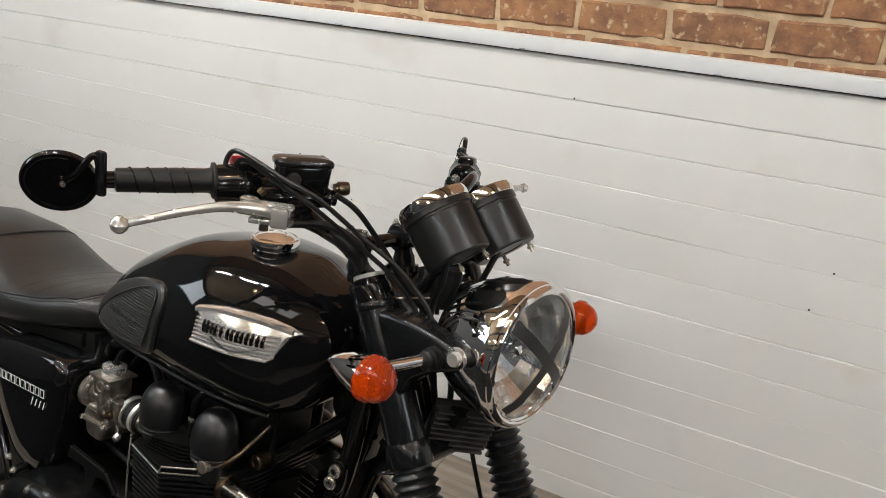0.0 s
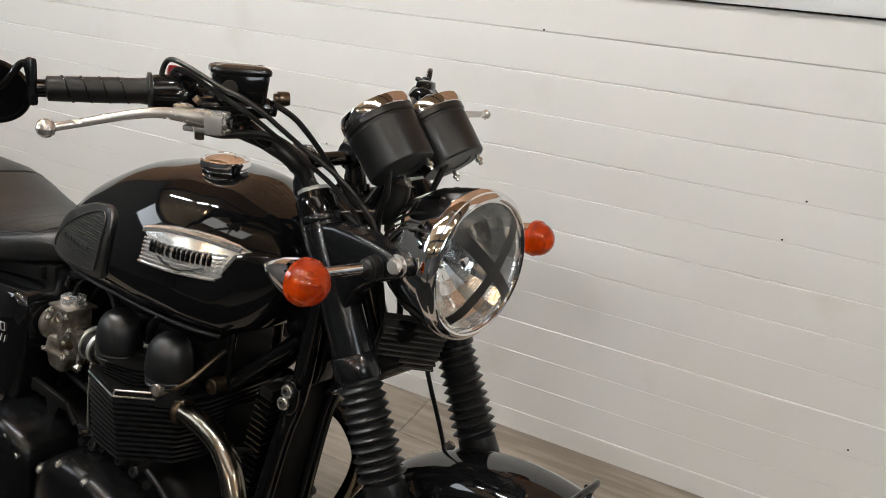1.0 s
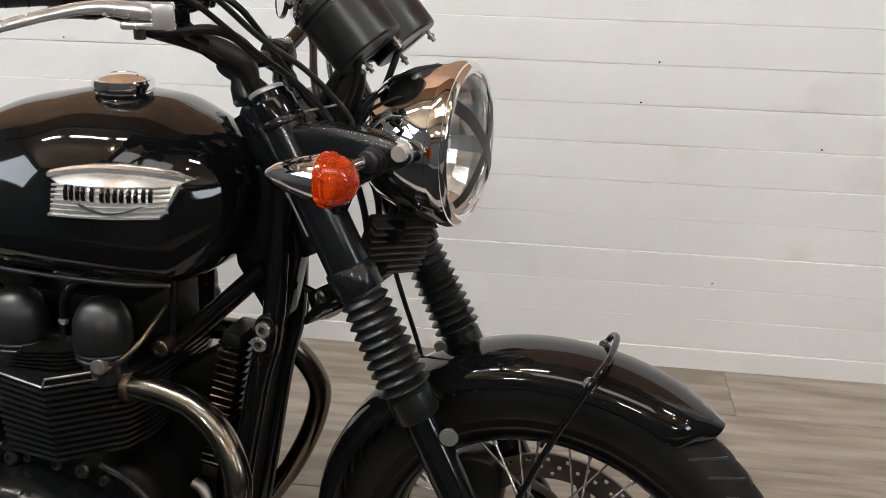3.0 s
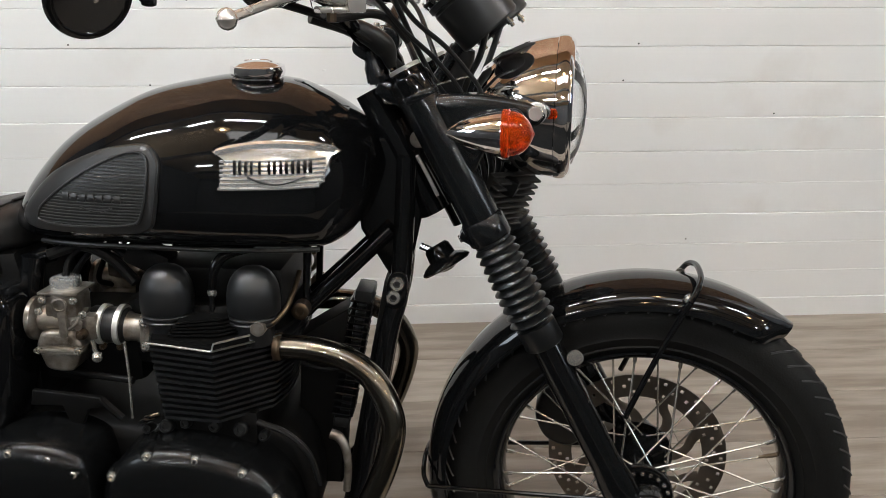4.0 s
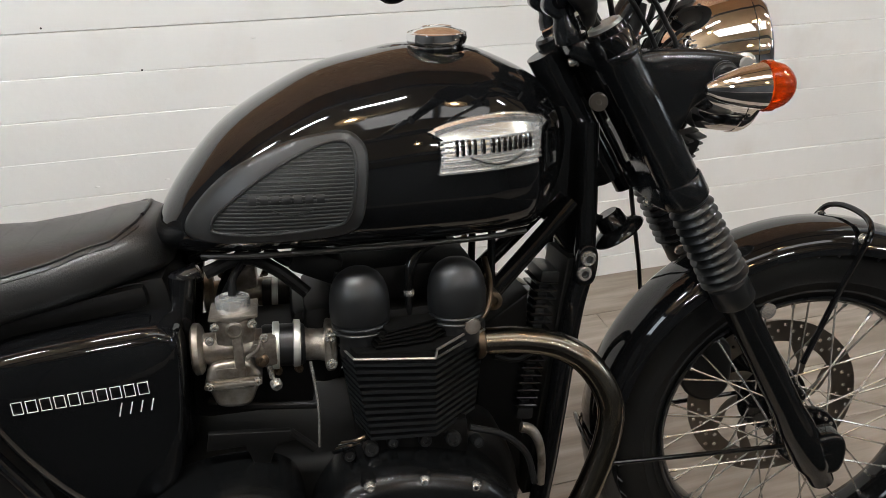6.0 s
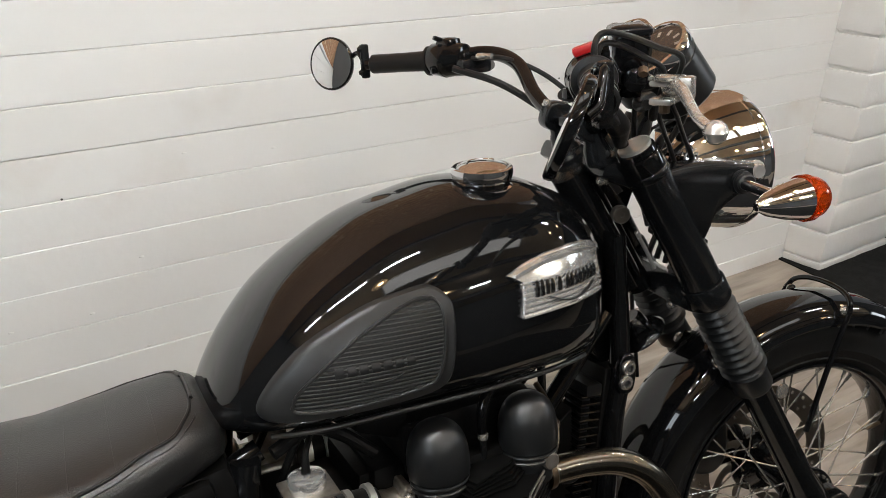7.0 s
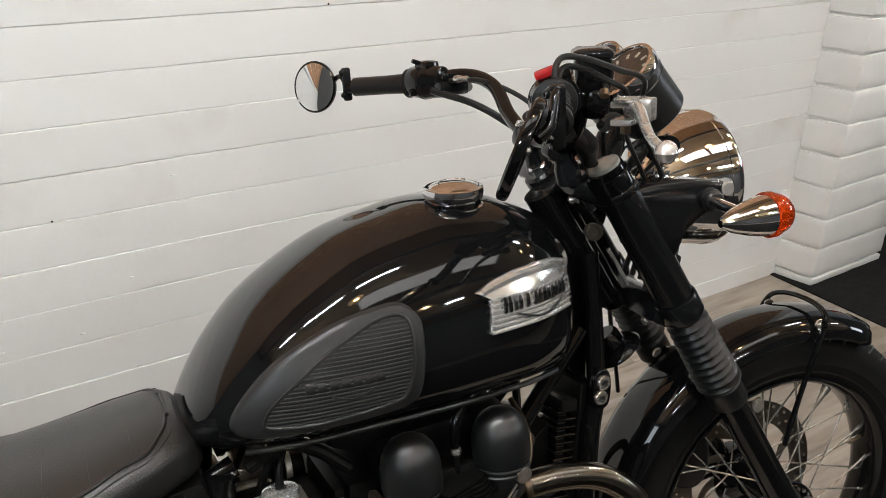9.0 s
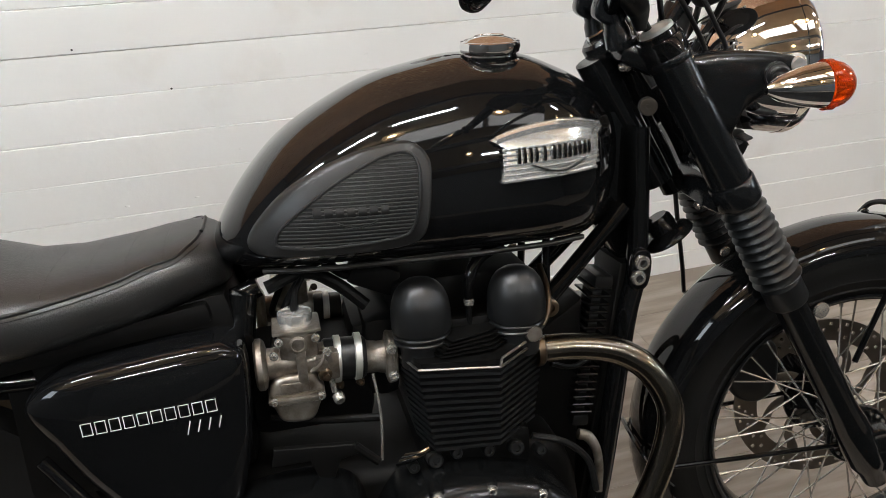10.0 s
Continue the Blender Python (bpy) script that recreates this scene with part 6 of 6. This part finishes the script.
# old brick above the rail, on a mortar bed
bed = tagged(link("wall_brick_bed", box((7.2, 0.2, CEIL - TRIM_Z - 0.021), (-1.4, WALL_Y + 0.12, (CEIL + TRIM_Z + 0.021) / 2), 0), MORTAR), "sandy mortar between the old bricks", "wall", kind="structure")
meshes = []
for k in range(8):
    me = rough_block(0.205, 0.06, 0.0685, k, 0.005, 8)
    me.materials.append(BRICK)
    meshes.append(me)
rng = random.Random(4)
far = bmesh.new()
for row in range(25):
    z = 1.2695 + 0.0795 * row
    x = 0.185 - 0.2145 * 24 - (0.0 if row % 2 else 0.107)
    while x < 1.95:
        w = rng.choice((0.2145, 0.2145, 0.205, 0.224))
        at = Matrix.Translation((x + w / 2, WALL_Y + 0.046 + rng.uniform(-0.002, 0.002), z)) @ pose(0, 0, 0, 0, rng.uniform(-0.8, 0.8), 0) @ Matrix.Diagonal(((w - 0.011) / 0.205, 1, rng.uniform(0.95, 1.03), 1))
        me = meshes[rng.randrange(8)]
        if row < 5 and x > -1.6:
            ob = new("brick", me)
            ob.parent = bed
            ob.matrix_basis = at
        else:
            cut = bmesh.new()
            bmesh.ops.create_cube(cut, size=1)
            bmesh.ops.transform(cut, matrix=at @ Matrix.Diagonal((0.205, 0.06, 0.066, 1)), verts=cut.verts)
            tmp = bpy.data.meshes.new("tmp")
            cut.to_mesh(tmp)
            far.from_mesh(tmp)
            bpy.data.meshes.remove(tmp)
            cut.free()
        x += w
rest = part("brick_field", far, BRICK, bed)
rest["kind"] = "stuff"

# pier blocks, one long block to a course
COURSE = 0.1224
for row in range(-1, 26):
    z0 = 0.0385 + COURSE * row
    part("block", pier_course(0.0, max(FLOOR_Z, z0 + 0.005), z0 + COURSE - 0.006, row + 3), BLOCKPAINT, pier, sharp=24)

# ---- floor planks ----
rng = random.Random(9)
plank_meshes = []
for k in range(3):
    bm = box((1.2, 0.19, 0.008), (0, 0, 0), 0.0012, None, 1)
    me = bpy.data.meshes.new("plank")
    bm.to_mesh(me)
    bm.free()
    me.materials.append(FLOORWOOD)
    plank_meshes.append(me)
for j in range(36):
    y = WALL_Y + 0.002 - 0.0955 - 0.191 * j
    x = X0 - rng.uniform(0, 1.0)
    while x < X1:
        ob = new("plank", plank_meshes[rng.randrange(3)])
        ob.parent = floor
        a, b = max(x, X0 - 0.1), min(x + 1.2, X1 + 0.1)
        ob.matrix_basis = Matrix.Translation(((a + b) / 2, y, FLOOR_Z - 0.0045)) @ Matrix.Diagonal(((b - a) / 1.2, 1, 1, 1))
        x += 1.201

# ---- fire extinguisher on the wall beyond the pier ----


def fire_extinguisher(at):
    root = new("fire_extinguisher")
    root.matrix_world = at
    part("cylinder", lathe([(0.07, 0.0), (0.078, 0.006), (0.08, 0.02), (0.08, 0.40), (0.074, 0.44), (0.055, 0.468), (0.03, 0.482), (0.026, 0.50)], None, 40), REDPAINT, root, "red steel cylinder")
    part("foot_ring", lathe([(0.081, -0.004), (0.0825, 0.0), (0.0825, 0.055), (0.0805, 0.058)], None, 40), RUBBER, root, "black plastic foot")
    body = lathe([(0.0808, 0.16), (0.0812, 0.162), (0.0812, 0.37), (0.0808, 0.372)], None, 40, "open")
    for face in [f for f in body.faces if f.calc_center_median().y > -0.045]:
        body.faces.remove(face)
    lab = part("label_panel", body, WHITEPRINT, root, "printed instruction label in white and cream")
    band = lathe([(0.0814, 0.335), (0.0816, 0.337), (0.0816, 0.385), (0.0814, 0.387)], None, 40, "open")
    bmesh.ops.delete(band, geom=[f for f in band.faces if f.calc_center_median().y > -0.045], context="FACES")
    part("label_band", band, material("cream_print", (0.75, 0.62, 0.38), 0.4), lab, "cream band")
    for k in range(9):
        part("text_bar", box((0.06 if k % 3 else 0.085, 0.002, 0.006), (-0.0, -0.0812, 0.18 + 0.016 * k), 0.0005, None, 1), REDPAINT, lab)
    curve = bpy.data.curves.new("text", "FONT")
    curve.body, curve.size, curve.extrude, curve.align_x = "Foam", 0.046, 0.0006, "CENTER"
    tx = bpy.data.objects.new("text", curve)
    scene.collection.objects.link(tx)
    me = bpy.data.meshes.new_from_object(tx)
    bpy.data.objects.remove(tx)
    me.materials.clear()
    me.materials.append(REDPAINT)
    word = new("label_word", me)
    word.parent = lab
    word.matrix_basis = Matrix.Translation((0.0, -0.0835, 0.345)) @ pose(0, 0, 0, 90, 0, 0)
    part("valve", join(lathe([(0.024, 0.495), (0.024, 0.525), (0.018, 0.53), (0.018, 0.545)], None, 20), box((0.035, 0.03, 0.03), (0, 0, 0.555), 0.005)), BRASS, root)
    part("lever", join(prism([(-0.02, 0.565), (-0.01, 0.585), (0.04, 0.60), (0.085, 0.635), (0.09, 0.625), (0.05, 0.582), (0.01, 0.562)], -0.01, 0.01, 0.003), prism([(-0.01, 0.552), (0.06, 0.56), (0.1, 0.575), (0.1, 0.565), (0.06, 0.545), (-0.01, 0.54)], -0.009, 0.009, 0.003)), REDPAINT, root, "red squeeze handle")
    part("hose", tube([(-0.02, 0, 0.555), (-0.07, 0, 0.54), (-0.098, 0, 0.44), (-0.098, 0, 0.2), (-0.094, 0, 0.1)], 0.011, 12), RUBBER, root)
    part("wall_hook", box((0.04, 0.06, 0.03), (0, 0.09, 0.47), 0.004), BEAM, root)
    tagged(root, "red fire extinguisher hung on the grey wall", "fire extinguisher")
    return root


fire_extinguisher(pose(2.945, 1.975, 0.318, 0, 0, 2) @ Matrix.Diagonal((0.88, 0.88, 1, 1)))

# ---- front wheel of another motorcycle on the mat ----


def other_wheel(at):
    root = new("parked_motorcycle")
    root.matrix_world = at
    R = 0.288
    part("tyre", lathe([(0.225, -0.055), (0.25, -0.062), (0.27, -0.055), (0.283, -0.03), (R, 0), (0.283, 0.03), (0.27, 0.055), (0.25, 0.062), (0.225, 0.055)], None, 64, "ring"), TYRE, root, "black tyre")
    rim = part("rim", lathe([(0.228, -0.058), (0.222, -0.056), (0.205, -0.05), (0.2, -0.03), (0.198, 0.03), (0.205, 0.05), (0.222, 0.056), (0.228, 0.058)], None, 64, "ring"), material("silver_wheel_paint", (0.62, 0.62, 0.61), 0.35, 0.6, spread=0.4, scale=9), root, "silver painted rim")
    silver = rim.data.materials[0]
    for k in range(20):
        a = 2 * math.pi * k / 20
        d = Vector((math.cos(a), math.sin(a), 0))
        part("spoke", tube([d * 0.05 + Vector((0, 0, 0.01)), d * 0.13 + Vector((0, 0, 0.02)), d * 0.203], [0.009, 0.007, 0.009], 8, 4), silver, root)
    part("hub", lathe([(0.02, -0.06), (0.06, -0.055), (0.065, -0.02), (0.065, 0.02), (0.06, 0.055), (0.02, 0.06)], None, 32), silver, root)
    for z in (-0.1, 0.1):
        part("fork_leg", tube([(0, 0, z), (0.1, 0.62, z)], 0.026, 16), SATIN, root)
    tagged(root, "parked motorcycle with a silver multi-spoke front wheel", "motorcycle")
    return root


other_wheel(pose(2.80, 1.55, FLOOR_Z + 0.293, 90, 0, -40))
